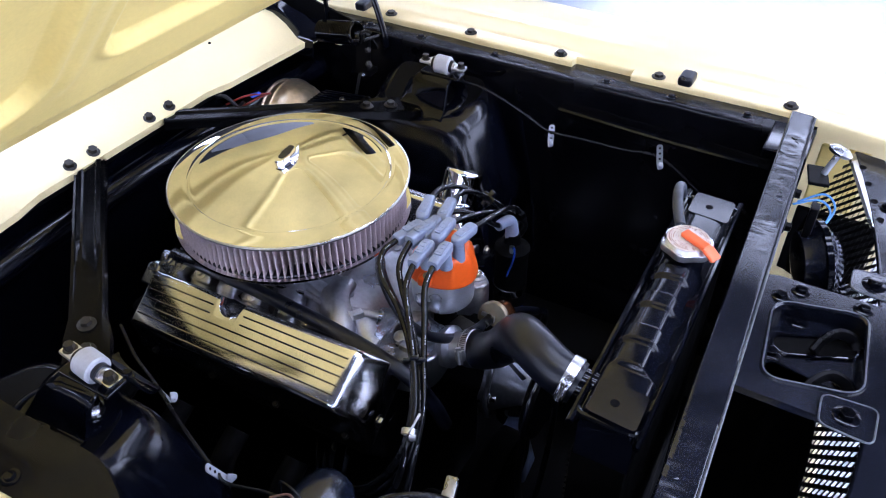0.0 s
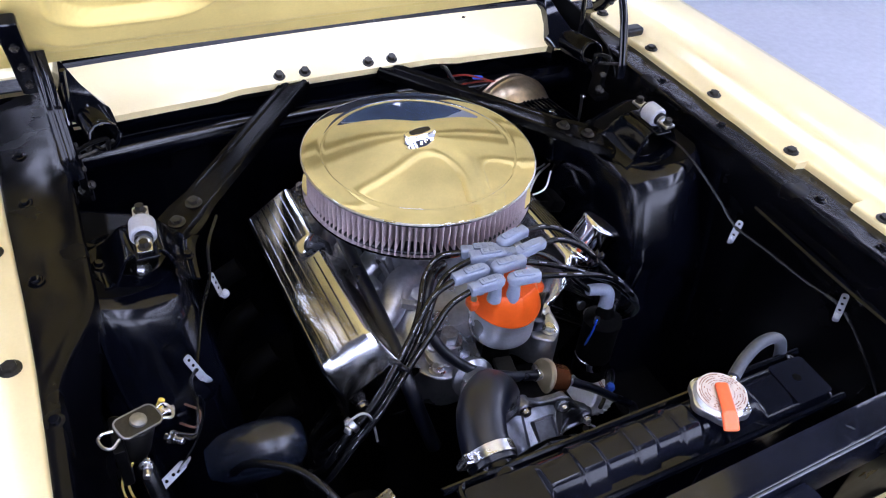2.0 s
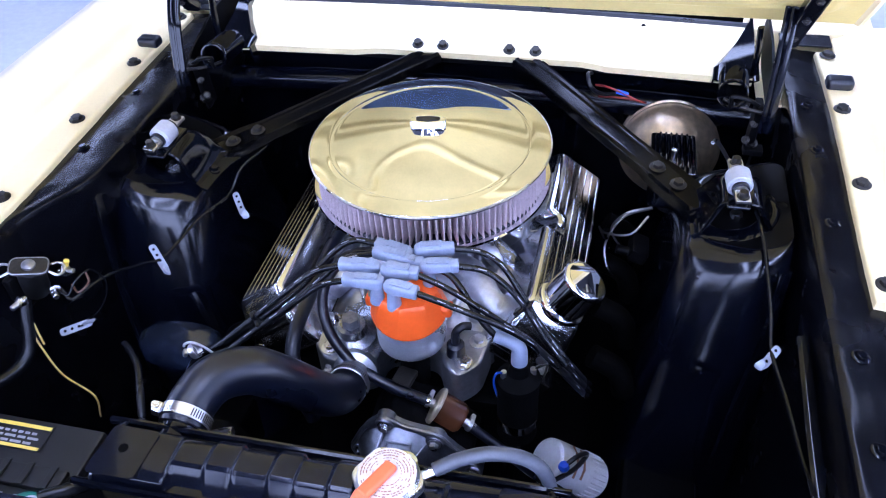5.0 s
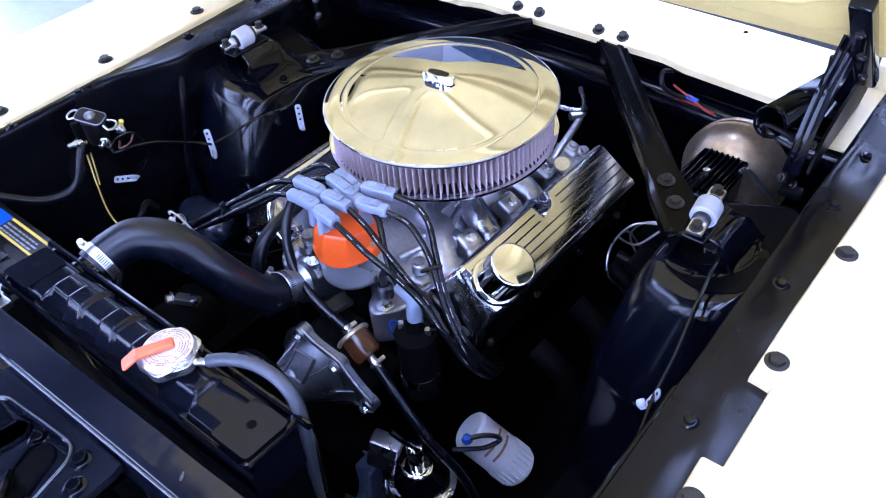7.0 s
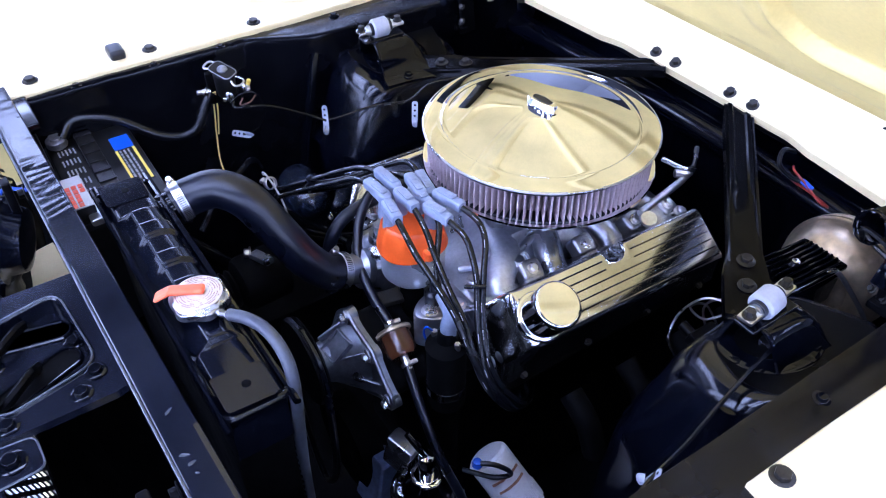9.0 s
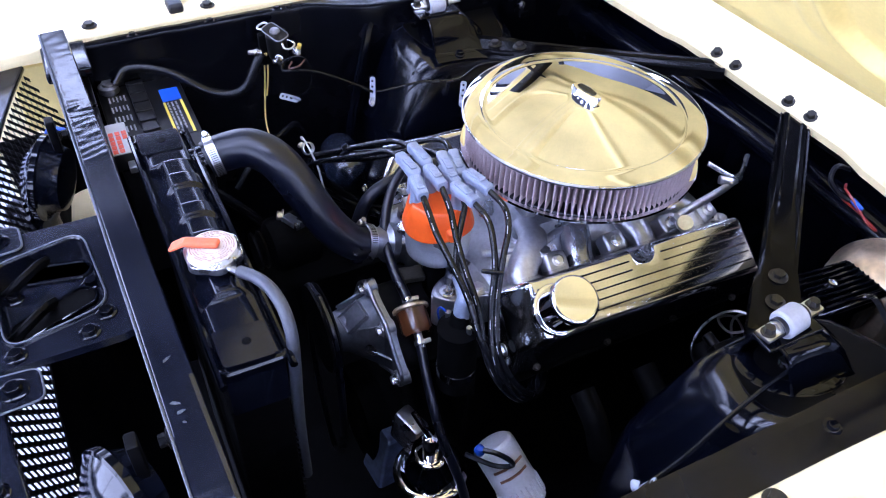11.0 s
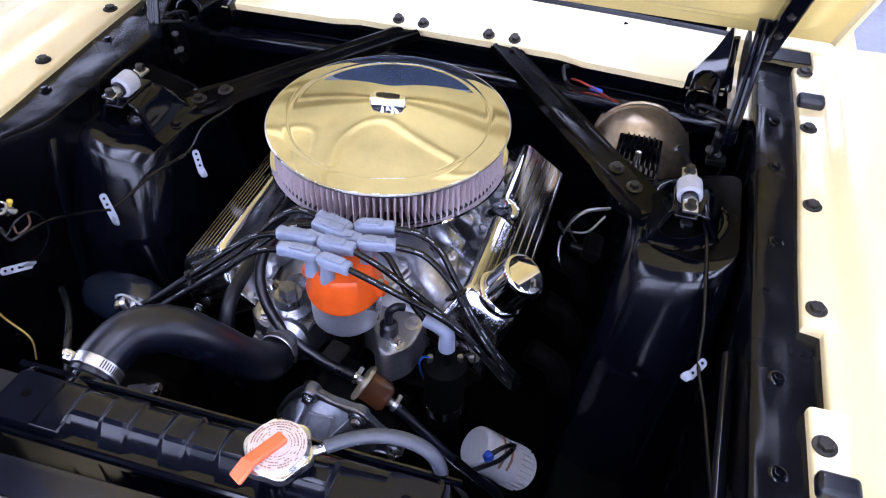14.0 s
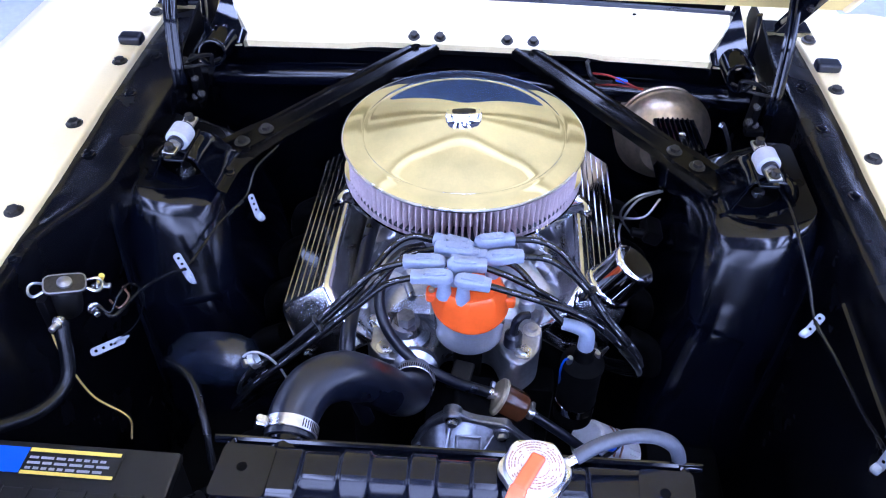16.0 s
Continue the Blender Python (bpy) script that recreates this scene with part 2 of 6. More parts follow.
def hexbolt(p, d=(0, 0, 1), r=0.007, h=0.006, washer=0.011, turn=0.3):
    """A flanged hex head with its washer."""
    m = frame_at(p, d) @ pose(0, 0, 0, 0, 0, math.degrees(turn))
    hexa = [(r * math.cos(math.pi / 3 * i), r * math.sin(math.pi / 3 * i)) for i in range(6)]
    return joined(lathe([(washer, 0), (washer, 0.0012), (washer * 0.8, 0.002), (r, 0.0022)], m, 18), prism(hexa, 0.0018, 0.002 + h, m, 0.001))


def arc_bar(p, d, side, r, a0, a1, w, h, lift):
    """A flat curved bar on a disc, for print that runs round it."""
    m = frame_at(p, d, side)
    k = 5
    inner = [((r) * math.cos(a0 + (a1 - a0) * i / k), (r) * math.sin(a0 + (a1 - a0) * i / k)) for i in range(k + 1)]
    outer = [((r + w) * math.cos(a0 + (a1 - a0) * i / k), (r + w) * math.sin(a0 + (a1 - a0) * i / k)) for i in range(k + 1)]
    return prism(inner + outer[::-1], lift, lift + h, m)


# ---- the room ----
RX0, RX1, RY0, RY1, RZ = -6.0, 6.0, -5.0, 7.0, 3.4
solo("floor", box(RX0, RX1, RY0, RY1, -0.1, 0, 0), FLOOR, "pale grey polished concrete showroom floor", "floor", kind="structure")
# unseen ceiling, made dark so that the black bodywork reflects little
solo("ceiling", box(RX0, RX1, RY0, RY1, RZ, RZ + 0.1, 0), CEIL, "unseen showroom ceiling, dark to keep reflections dark", "ceiling", kind="structure")
WIN = ((-5.2, -2.0), (-1.6, 1.6), (2.0, 5.2))
piers = [box(RX0, RX1, RY0 - 0.15, RY0, 0, 0.12, 0), box(RX0, RX1, RY0 - 0.15, RY0, 3.20, RZ, 0)]
for a, b in ((RX0, -5.2), (-2.0, -1.6), (1.6, 2.0), (5.2, RX1)):
    piers.append(box(a, b, RY0 - 0.15, RY0, 0.12, 3.20, 0))
solo("wall_south", joined(*piers), WALL, "grey showroom wall with three large window openings", "wall", kind="structure")
for k, (a, b) in enumerate(WIN):
    wn = thing("window_%d" % (k + 1), "large showroom window with a slim dark frame", "window", ((a + b) / 2, RY0, 1.6), kind="structure")
    part("window_frame", joined(box(a, b, RY0 - 0.1, RY0 - 0.04, 0.12, 0.17, 0.004), box(a, b, RY0 - 0.1, RY0 - 0.04, 3.15, 3.20, 0.004), *[box(x - 0.025, x + 0.025, RY0 - 0.1, RY0 - 0.04, 0.17, 3.15, 0.004) for x in (a + 0.025, (a + b) / 2, b - 0.025)]), BOLT, wn)
solo("backdrop", box(RX0 - 1, RX1 + 1, RY0 - 0.9, RY0 - 0.88, -0.1, RZ + 0.5, 0), FRONTGLOW, "bright glow standing in for overcast daylight outside the windows", "sky", kind="structure")
solo("wall_north", box(RX0, RX1, RY1, RY1 + 0.1, 0, RZ, 0), WALL, "plain grey showroom wall", "wall", kind="structure")
# side windows are unseen, added to put a sheen on aprons and hoses
SIDE = (-1.8, 1.6, 0.9, 2.0)
for name, xa, xb, sgn in (("wall_west", RX0 - 0.1, RX0, -1), ("wall_east", RX1, RX1 + 0.1, 1)):
    a, b, c, d = SIDE
    solo(name, joined(box(xa, xb, RY0, RY1, 0, c, 0), box(xa, xb, RY0, RY1, d, RZ, 0), box(xa, xb, RY0, a, c, d, 0), box(xa, xb, b, RY1, c, d, 0)), WALL, "plain grey showroom wall with an added window opening", "wall", kind="structure")
    wn = thing("window_4" if sgn < 0 else "window_5", "added side window, unseen, with a slim dark frame", "window", ((xa + xb) / 2, 0, 1.7), kind="structure")
    part("window_frame", joined(*[box(xa + 0.03, xb - 0.03, y - 0.025, y + 0.025, c, d, 0.004) for y in (a + 0.025, b - 0.025)]), BOLT, wn)
    xo = RX0 - 0.9 if sgn < 0 else RX1 + 0.9
    solo("backdrop_west" if sgn < 0 else "backdrop_east", box(xo - 0.01, xo + 0.01, -4.5, 4.5, -0.1, RZ + 0.5, 0), SIDE_GLOW, "bright glow standing in for overcast daylight outside the windows", "sky", kind="structure")
lamp = thing("ceiling_light", "long white fluorescent light on the ceiling", "ceiling light", (0, 0, RZ), "ceiling lights")
part("housing", box(-0.18, 0.18, -0.80, 0.80, RZ - 0.06, RZ, 0.005), WALL, lamp)
part("diffuser", box(-0.15, 0.15, -0.77, 0.77, RZ - 0.085, RZ - 0.062, 0.008), GLOW, lamp, "glowing white diffuser")
lamp.location = (-5.2, -3.9, RZ)
for ix, x in enumerate((-5.2, -4.4, -0.7, 0.3, 1.0, 3.6, 4.8)):
    for iy, y in enumerate((-3.9, -2.3, -0.6, 1.4, 4.2)):
        if (ix, iy) != (0, 0):
            copy_thing(lamp, Matrix.Translation((x, y, RZ)))
stand = thing("floor_stand", "thin dark steel stand with a round foot on the floor", "stand", (-1.68, 2.7, 0))
part("base", lathe([(0.085, 0), (0.085, 0.012), (0.07, 0.02), (0.02, 0.025)], pose(-1.68, 2.7, 0), 28), BOLT, stand)
part("pole", lathe([(0.012, 0.02), (0.012, 0.42), (0.008, 0.43)], pose(-1.68, 2.7, 0), 12), BOLT, stand)


# ---- the car's body ----
def sheet(rows, thick=0.0016):
    """A thin metal sheet with thickness, from rows of points."""
    bm = loft(rows, closed=False)
    geo = bmesh.ops.solidify(bm, geom=bm.faces[:], thickness=thick)
    return bm


def fender(s):
    word = "with rounded edges by the bay"
    f = thing("fender", "cream yellow steel front fender " + word, "fender", (s * 0.6, -0.1, 0.9), "fenders")
    outer = [(0.600, 0.9085), (0.613, 0.913), (0.626, 0.921), (0.642, 0.927), (0.70, 0.930), (0.77, 0.922), (0.825, 0.898), (0.857, 0.85),
             (0.868, 0.78), (0.868, 0.66), (0.855, 0.52), (0.84, 0.36), (0.83, 0.25)]
    ys = [-0.84, -0.80, -0.72, -0.64, -0.635, -0.50, -0.36, -0.3255, -0.325, -0.27, -0.2125, -0.212, -0.1, 0.0, 0.1, 0.2, 0.3, 0.381, 0.382, 0.4, 0.44]
    rows = []
    for y in ys:
        cut = s > 0 and -0.3252 < y < -0.2122
        cut = cut or y > 0.3815
        lip = (0.568 if s > 0 else 0.561 + 0.03 * y) + 0.003 * math.sin(9 * y) if not cut else (0.588 if y < 0 else 0.598)
        inner = [(lip, 0.893), (lip, 0.903), (lip + 0.0015, 0.9065), (lip + 0.004, 0.908)]
        drop = -0.06 * max(0, -0.62 - y) - 0.012 * max(0, y - 0.2)
        rows.append([(s * x, y, z + drop) for x, z in inner + outer])
    part("panel", sheet(rows), YELLOW, f)
    for y in ((-0.600, -0.372, -0.183, 0.010, 0.197, 0.364) if s > 0 else (-0.600, -0.403, -0.211, -0.008, 0.176, 0.354)):
        part("bolt", hexbolt((s * (0.582 + 0.002 * math.sin(40 * y) - (0.006 if s < 0 and y < -0.1 else 0)), y, 0.909), r=0.0085, h=0.005, washer=0.0125, turn=y * 9), BOLT, f, "black flanged hex bolt")
    for y in ((0.266, -0.421) if s > 0 else (0.245, -0.457)):
        part("hood_bumper", box(s * 0.588 - 0.02, s * 0.588 + 0.02, y - 0.013, y + 0.013, 0.906, 0.924, 0.006, 3), RUBBER, f, "black rubber hood stop")
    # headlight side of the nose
    # shaded yellow above, near-black below: the nose's shade is in the colours
    part("nose_panel", box(min(s * 0.600, s * 0.612), max(s * 0.600, s * 0.612), -0.745, -0.665, 0.72, 0.845, 0.004), YELLOW_SHADED, f, "yellow inner nose panel, shaded in its colour")
    part("lower_panel", box(min(s * 0.585, s * 0.60), max(s * 0.585, s * 0.60), -0.80, -0.66, 0.40, 0.718, 0.004), PITCH, f, "lower nose panel, near-black for painted-in shade")
    return f


fender(1)
fender(-1)


def apron(s):
    a = thing("inner_apron", "gloss black painted inner fender apron with a bolted top flange", "apron", (s * 0.52, -0.1, 0.6), "inner aprons")
    ys = [-0.63 + 0.0103 * k for k in range(101)]
    rows = []
    for y in ys:
        inner = 0.519 if s > 0 else 0.486 + 0.054 * step((-0.11 - y) / 0.15)
        prof = [(0.598, 0.893)]
        for k in range(8):
            t = k / 7
            w = 0.0022 * noise.noise(Vector((9 * t, 13 * y, 4 * s))) + 0.0012 * noise.noise(Vector((20 * t, 34 * y, 9 * s)))
            prof.append((0.588 + (inner - 0.588) * t, 0.8932 + 0.006 * t ** 0.6 + w * min(1, 2.2 * t)))
        x, z = prof[-1]
        prof += [(x - 0.006, z - 0.002), (x - 0.009, z - 0.010), (x - 0.006, 0.83), (0.512, 0.72), (0.50, 0.60), (0.505, 0.45), (0.49, 0.30)]
        rows.append([(s * x, y, z) for x, z in prof])
    part("panel", sheet(rows, 0.003), APRONBLACK, a)
    for y in (-0.54, -0.41, -0.29, -0.065, 0.10, 0.22):
        part("bolt", hexbolt((s * 0.540, y, 0.897), (s * 0.1, 0, 1), r=0.006, h=0.004, washer=0.010, turn=y * 5), BLACK, a)
    # stiffening rail along the wall, and the gusset before the tower
    if s > 0:
        part("rail", tube([(s * 0.506, -0.60, 0.83), (s * 0.5, -0.42, 0.835), (s * 0.503, -0.22, 0.842)], 0.008, 8, 4, 0.6), BLACK, a)
    part("seam", tube([(s * 0.486, -0.135, 0.868), (s * 0.478, -0.16, 0.78), (s * 0.462, -0.19, 0.68), (s * 0.45, -0.21, 0.55)], 0.009, 8, 5, 0.5), BLACK, a)
    return a


apron(1)
apron(-1)


def tower(s):
    t = thing("shock_tower", "gloss black welded steel shock tower with rounded corners", "shock tower", (s * 0.44, 0, 0.4), "shock towers")
    rings = []
    for k, (z, xi, yf, yr, r) in enumerate(((0.30, 0.300, -0.150, 0.21, 0.05), (0.50, 0.318, -0.149, 0.19, 0.05), (0.62, 0.331, -0.149, 0.170, 0.048), (0.66, 0.336, -0.150, 0.165, 0.045), (0.69, 0.341, -0.151, 0.157, 0.043), (0.705, 0.343, -0.147, 0.154, 0.043), (0.745, 0.350, -0.124, 0.145, 0.042),
                                  (0.785, 0.358, -0.103, 0.133, 0.040), (0.806, 0.363, -0.091, 0.126, 0.038), (0.817, 0.368, -0.083, 0.121, 0.036), (0.8235, 0.374, -0.076, 0.115, 0.034), (0.8275, 0.382, -0.068, 0.108, 0.030), (0.829, 0.391, -0.059, 0.100, 0.026))):
        out = rounded([(xi, yf + 0.012), (xi, yr), (0.505, yr + 0.02), (0.505, yf - 0.006), ((xi + 0.505) / 2 + 0.012, yf - 0.018)], r, 7)
        top = step((z - 0.74) / 0.08)
        rings.append([(s * x, y, z + top * 0.24 * (x - 0.38)) for x, y in out])
    part("body", loft(rings), TOWERBLACK, t, smooth=60)
    part("top_plate", loft([[Vector(p) + Vector((0, 0, dz)) for p in rings[-1]] for dz in (-0.001, 0.0010)]), SATIN, t, "dull black top plate")
    # solid disc on the closed top; the hole's darkness is only its colour
    part("shock_hole", lathe([(0.036, -0.001), (0.036, 0.002), (0.0, 0.002)], pose(s * 0.432, -0.010, 0.8415, 0, -s * 13.5, 0), 32), PITCH, t, "near-black disc standing in for the open hole")
    m = pose(s * 0.432, 0.005, 0.843, 0, -s * 14.5, 0)
    part("hole_rim", lathe([(0.064, -0.006), (0.062, -0.001), (0.055, 0.003), (0.043, 0.004), (0.037, 0.001)], m, 40, False, False), BLACK, t)
    for k in range(3):
        a = 2.1 * k + 0.5
        p = Vector((s * 0.432, 0.005, 0.843)) + Vector((0.052 * math.cos(a), 0.052 * math.sin(a), s * 0.012 * math.cos(a)))
        part("bolt", hexbolt(p, (-s * 0.24, 0, 1), r=0.0065, h=0.005, washer=0.010, turn=k), BLACK, t)
    part("bolt", hexbolt((s * 0.392, -0.088, 0.800), (-s * 0.3, -0.8, 0.5), r=0.0042, h=0.003, washer=0.0065), BLACK, t)
    return t


tower(1)
tower(-1)


def shock_mount(s):
    off = Vector((0.007, 0.020, -0.008)) if s > 0 else Vector((0.010, -0.004, -0.002))
    c = Vector((s * 0.418, -0.036, 0.923)) + off
    u = thing("shock_mount", "black cast bracket carrying a white bushing with steel ends", "bracket", (s * 0.43, 0.0, 0.85), "shock mounts")
    rows = []
    for y, lift, wide in ((-0.040, -0.002, 1.0), (-0.034, 0.002, 1.0), (-0.015, 0.002, 1.02), (0.010, 0.0, 1.06), (0.028, -0.004, 1.12), (0.042, -0.014, 1.2), (0.050, -0.030, 1.28)):
        prof = [(-0.064, 0.0), (-0.054, 0.002), (-0.047, 0.008), (-0.040, 0.022), (-0.032, 0.040), (-0.026, 0.050), (-0.019, 0.0545), (-0.010, 0.056)]
        prof = prof + [(-x, z) for x, z in prof[::-1]]
        rows.append([off + Vector((s * (0.424 + x * wide * (0.86 if x * s < 0 else 1)), -0.016 + y, 0.848 + 0.16 * x * max(0, 1 - z / 0.05) + max(0.0, z + lift * (z / 0.056)))) for x, z in prof])
    part("saddle", sheet(rows, 0.004), BLACK, u, smooth=50)
    part("arch_lip", tube(rows[0][2:-2], 0.0028, 8, 3), BLACK, u)
    part("pad", cbox((0.030, 0.080, 0.006), Matrix.Translation(off + Vector((s * 0.420, -0.033, 0.9045))), 0.0025, 3), BLACK, u)
    part("rod_nut", hexbolt(off + Vector((s * 0.430, -0.022, 0.848)), (-s * 0.2, 0, 1), r=0.009, h=0.010, washer=0.014), STEEL, u, "plated shock rod nut inside the saddle")
    for x in (-0.056, 0.056):
        part("bolt", hexbolt(off + Vector((s * (0.424 + x), -0.010, 0.851 + 0.16 * x)), (-s * 0.2, 0, 1), r=0.006, h=0.005, washer=0.009, turn=x * 20), BLACK, u)
    m = frame_at(c, (s * 0.10, -1, -0.06))
    part("bushing", lathe([(0.0095, -0.0145), (0.0145, -0.0145), (0.0168, -0.012), (0.0168, 0.012), (0.0145, 0.0145), (0.0095, 0.0145), (0.0095, 0.010), (0.0095, -0.010)], m, 36, False, False), NYLON, u, "white nylon bushing")
    part("sleeve", lathe([(0.0115, -0.020), (0.0115, 0.020)], m, 24), RUBBER, u)
    part("shaft", joined(cbox((0.020, 0.006, 0.088), m, 0.002), lathe([(0.0085, -0.024), (0.0085, 0.024)], m, 20)), STEEL, u, "plated steel cross shaft")
    for e in (-0.035, 0.035):
        p = m @ Vector((0, 0, e))
        part("bolt", hexbolt(p + Vector((0, 0, 0.002)), (0, 0, 1), r=0.0062, h=0.008, washer=0.0085, turn=e * 30), BOLT, u)
    return u


shock_mount(1)
shock_mount(-1)


def brace(s):
    b = thing("tower_brace", "black painted steel brace bar between cowl and shock tower", "brace", (s * 0.23, 0.2, 0.86), "tower braces")
    a, e = Vector((s * 0.082, 0.350, 0.876)), Vector((s * 0.392, 0.020, 0.840))
    d = (e - a)
    L = d.length
    d.normalize()
    side = Vector((0, 0, 1)).cross(d).normalized()
    up = d.cross(side)
    rows = []
    for k in range(13):
        t = k / 12
        w = 0.0225 + 0.006 * (t > 0.8)
        hgt = 0.0035 * (1 - max(0, (t - 0.3) / 0.4)) if t > 0.3 else 0.0035
        hgt = max(hgt, 0)
        prof = [(-w, 0.002), (-0.019, 0.0), (-0.017, hgt), (-0.011, hgt), (-0.008, 0), (0.008, 0), (0.011, hgt), (0.017, hgt), (0.019, 0), (w, 0.002), (w + 0.001, -0.012), (w - 0.002, -0.012)]
        prof = prof + [(-w + 0.002, -0.012), (-w - 0.001, -0.012)]
        rows.append([a + d * L * t + side * x + up * z for x, z in prof])
    part("bar", loft(rows), BRACEBLACK, b, smooth=30)
    for t in (0.785, 0.885):
        part("bolt", hexbolt(a + d * L * t + up * 0.001, up, r=0.008, h=0.006, washer=0.0125, turn=t * 9), BOLT, b)
    return b


brace(1)
brace(-1)

# cowl with its front edge swept forward at the ends
cowl = thing("cowl_panel", "cream yellow painted cowl panel with black bolts at the firewall", "cowl", (0, 0.39, 0.88))
rows = []
N = 40
for i in range(N + 1):
    x = -0.46 + 0.92 * i / N
    ax = abs(x)
    yf = 0.343 - 0.012 * min(1, max(0, (ax - 0.19) / 0.04)) - 0.30 * max(0, ax - 0.235) ** 1.0 * (1 if ax < 0.46 else 0.46 / ax)
    zf = 0.879 + 0.14 * max(0, ax - 0.235)
    yb = 0.448 - 0.03 * (ax / 0.56) ** 2
    zb = 0.921
    pts = [(x, yf + 0.001, zf - 0.012), (x, yf, zf)]
    for t in (0.12, 0.3, 0.5, 0.7, 0.9, 1.0):
        pts.append((x, yf + (yb - yf) * t, zf + (zb - zf) * (t ** 0.9)))
    pts += [(x, yb + 0.006, zb - 0.006), (x, yb + 0.010, zb - 0.03)]
    rows.append(pts)
part("panel", sheet(rows, 0.0015), YELLOW, cowl)
for x in (-0.113, -0.066, 0.056, 0.103):
    part("bolt", hexbolt((x, 0.3575, 0.8845), (0, -0.35, 1), r=0.0075, h=0.007, washer=0.0115, turn=x * 20), BOLT, cowl, "black flanged hex bolt")
for x, y, z in ((-0.306, 0.415, 0.9135), (0.285, 0.42, 0.9145)):
    # black disc on the panel paints the shade inside a bolt hole
    part("hole", lathe([(0.004, 0), (0.004, 0.0012), (0.003, 0.0014)], frame_at((x, y, z), (0, -0.4, 1)), 14), PITCH, cowl, "small near-black disc standing in for a bolt hole")
part("seal", tube([(x, 0.4505 - 0.03 * (abs(x) / 0.56) ** 2, 0.9185) for x in (-0.46, -0.3, -0.15, 0, 0.15, 0.3, 0.46)], 0.0075, 8, 6), RUBBER, cowl, "black rubber seal along the rear edge")
part("gutter", box(-0.455, 0.455, 0.4585, 0.4615, 0.86, 0.928, 0.001), PITCH, cowl, "dark gutter wall behind the seal")
for s in (-1, 1):
    part("corner_panel", box(min(s * 0.462, s * 0.625), max(s * 0.462, s * 0.625), 0.431, 0.475, 0.87, 0.916, 0.004), YELLOW, cowl, "cream yellow corner of the cowl")
# scuttle beyond the gap, under the hood's rear edge
solo("scuttle", box(-0.68, 0.68, 0.462, 0.60, 0.84, 0.90, 0.006), YELLOW, "cream yellow painted scuttle under the hood's rear edge", "scuttle")
solo("windshield_base", box(-0.66, 0.66, 0.602, 0.64, 0.30, 0.93, 0.006), SATIN, "black panel closing the body behind the cowl", "panel")

wind = thing("windshield", "raked bluish glass windshield behind the cowl", "windshield", (0, 0.75, 0.95), kind="structure")
part("glass", loft([[(x, 0.70 + 0.62 * t - 0.10 * (x / 0.62) ** 2, 0.93 + 0.42 * t) for x in [-0.62 + 0.124 * k for k in range(11)]] for t in (0.0, 0.25, 0.5, 0.75, 1.0)], closed=False), GLASSBLUE, wind, smooth=60)
part("trim", tube([(x, 0.695 - 0.10 * (x / 0.62) ** 2, 0.927) for x in (-0.62, -0.4, -0.2, 0, 0.2, 0.4, 0.62)], 0.010, 8, 4), CHROME, wind, "bright lower trim")
# hood, open on its hinges
hood = thing("hood", "cream yellow painted steel hood, propped open on its hinges", "hood", (0, 0.45, 0.93))
ANG = radians(46.5)
ho, hu, hn = Vector((0, 0.292, 1.000)), Vector((0, -math.cos(ANG), math.sin(ANG))), Vector((0, -math.sin(ANG), -math.cos(ANG)))


def rrect(x, v, x0, x1, v0, v1, r):
    """Distance inside a rounded rectangle, positive inside."""
    dx, dv = abs(x - (x0 + x1) / 2) - (x1 - x0) / 2 + r, abs(v - (v0 + v1) / 2) - (v1 - v0) / 2 + r
    return r - math.hypot(max(dx, 0), max(dv, 0)) - min(max(dx, dv), 0)


PANELS = [(-0.445, -0.264, 0.197, 1.3), (-0.182, 0.182, 0.240, 1.3), (0.264, 0.445, 0.197, 1.3)]


def relief(x, v):
    h = 0.014 * step((0.560 - abs(x)) / 0.025) * step((v - 0.045) / 0.03) * step((1.14 - v) / 0.03)
    h += 0.012 * step(rrect(x, v, -0.485, 0.485, 0.085, 1.11, 0.05) / 0.035)
    for q in PANELS:
        d = rrect(x, v, *q, 0.055)
        fade = step((0.62 - v) / 0.25)
        h -= 0.013 * fade * step((d + 0.004) / 0.007)
        h += 0.006 * fade * math.exp(-((d + 0.012) / 0.008) ** 2)
    h -= 0.0018 * math.exp(-((rrect(x, v, -0.485, 0.485, 0.085, 1.11, 0.05) + 0.003) / 0.004) ** 2)
    h += 0.007 * math.exp(-((abs(x) - 0.223) / 0.018) ** 2) * step((v - 0.17) / 0.06) * step((0.62 - v) / 0.25)
    return h


NX, NV = 210, 200
rows = []
for j in range(NV + 1):
    v = 1.17 * j / NV
    rows.append([ho + hu * v + Vector((0.590 * (2 * i / NX - 1), 0, 0)) + hn * relief(0.590 * (2 * i / NX - 1), v) for i in range(NX + 1)])
# underside uses the shaded yellow rather than the outer paint
part("inner_panel", loft(rows, closed=False), YELLOW_SHADED, hood, "yellow pressed inner panel with recesses, shade in its colour", smooth=60)
rows = []
for j in range(25):
    v = -0.004 + 1.19 * j / 24
    rows.append([ho + hu * v + Vector((0.604 * (2 * i / 24 - 1), 0, 0)) - hn * (0.016 + 0.035 * (1 - (2 * i / 24 - 1) ** 2) * min(1, v * 5) - 0.006 * (abs(2 * i / 24 - 1) > 0.98)) for i in range(25)])
part("outer_skin", sheet(rows, 0.002), YELLOW, hood)
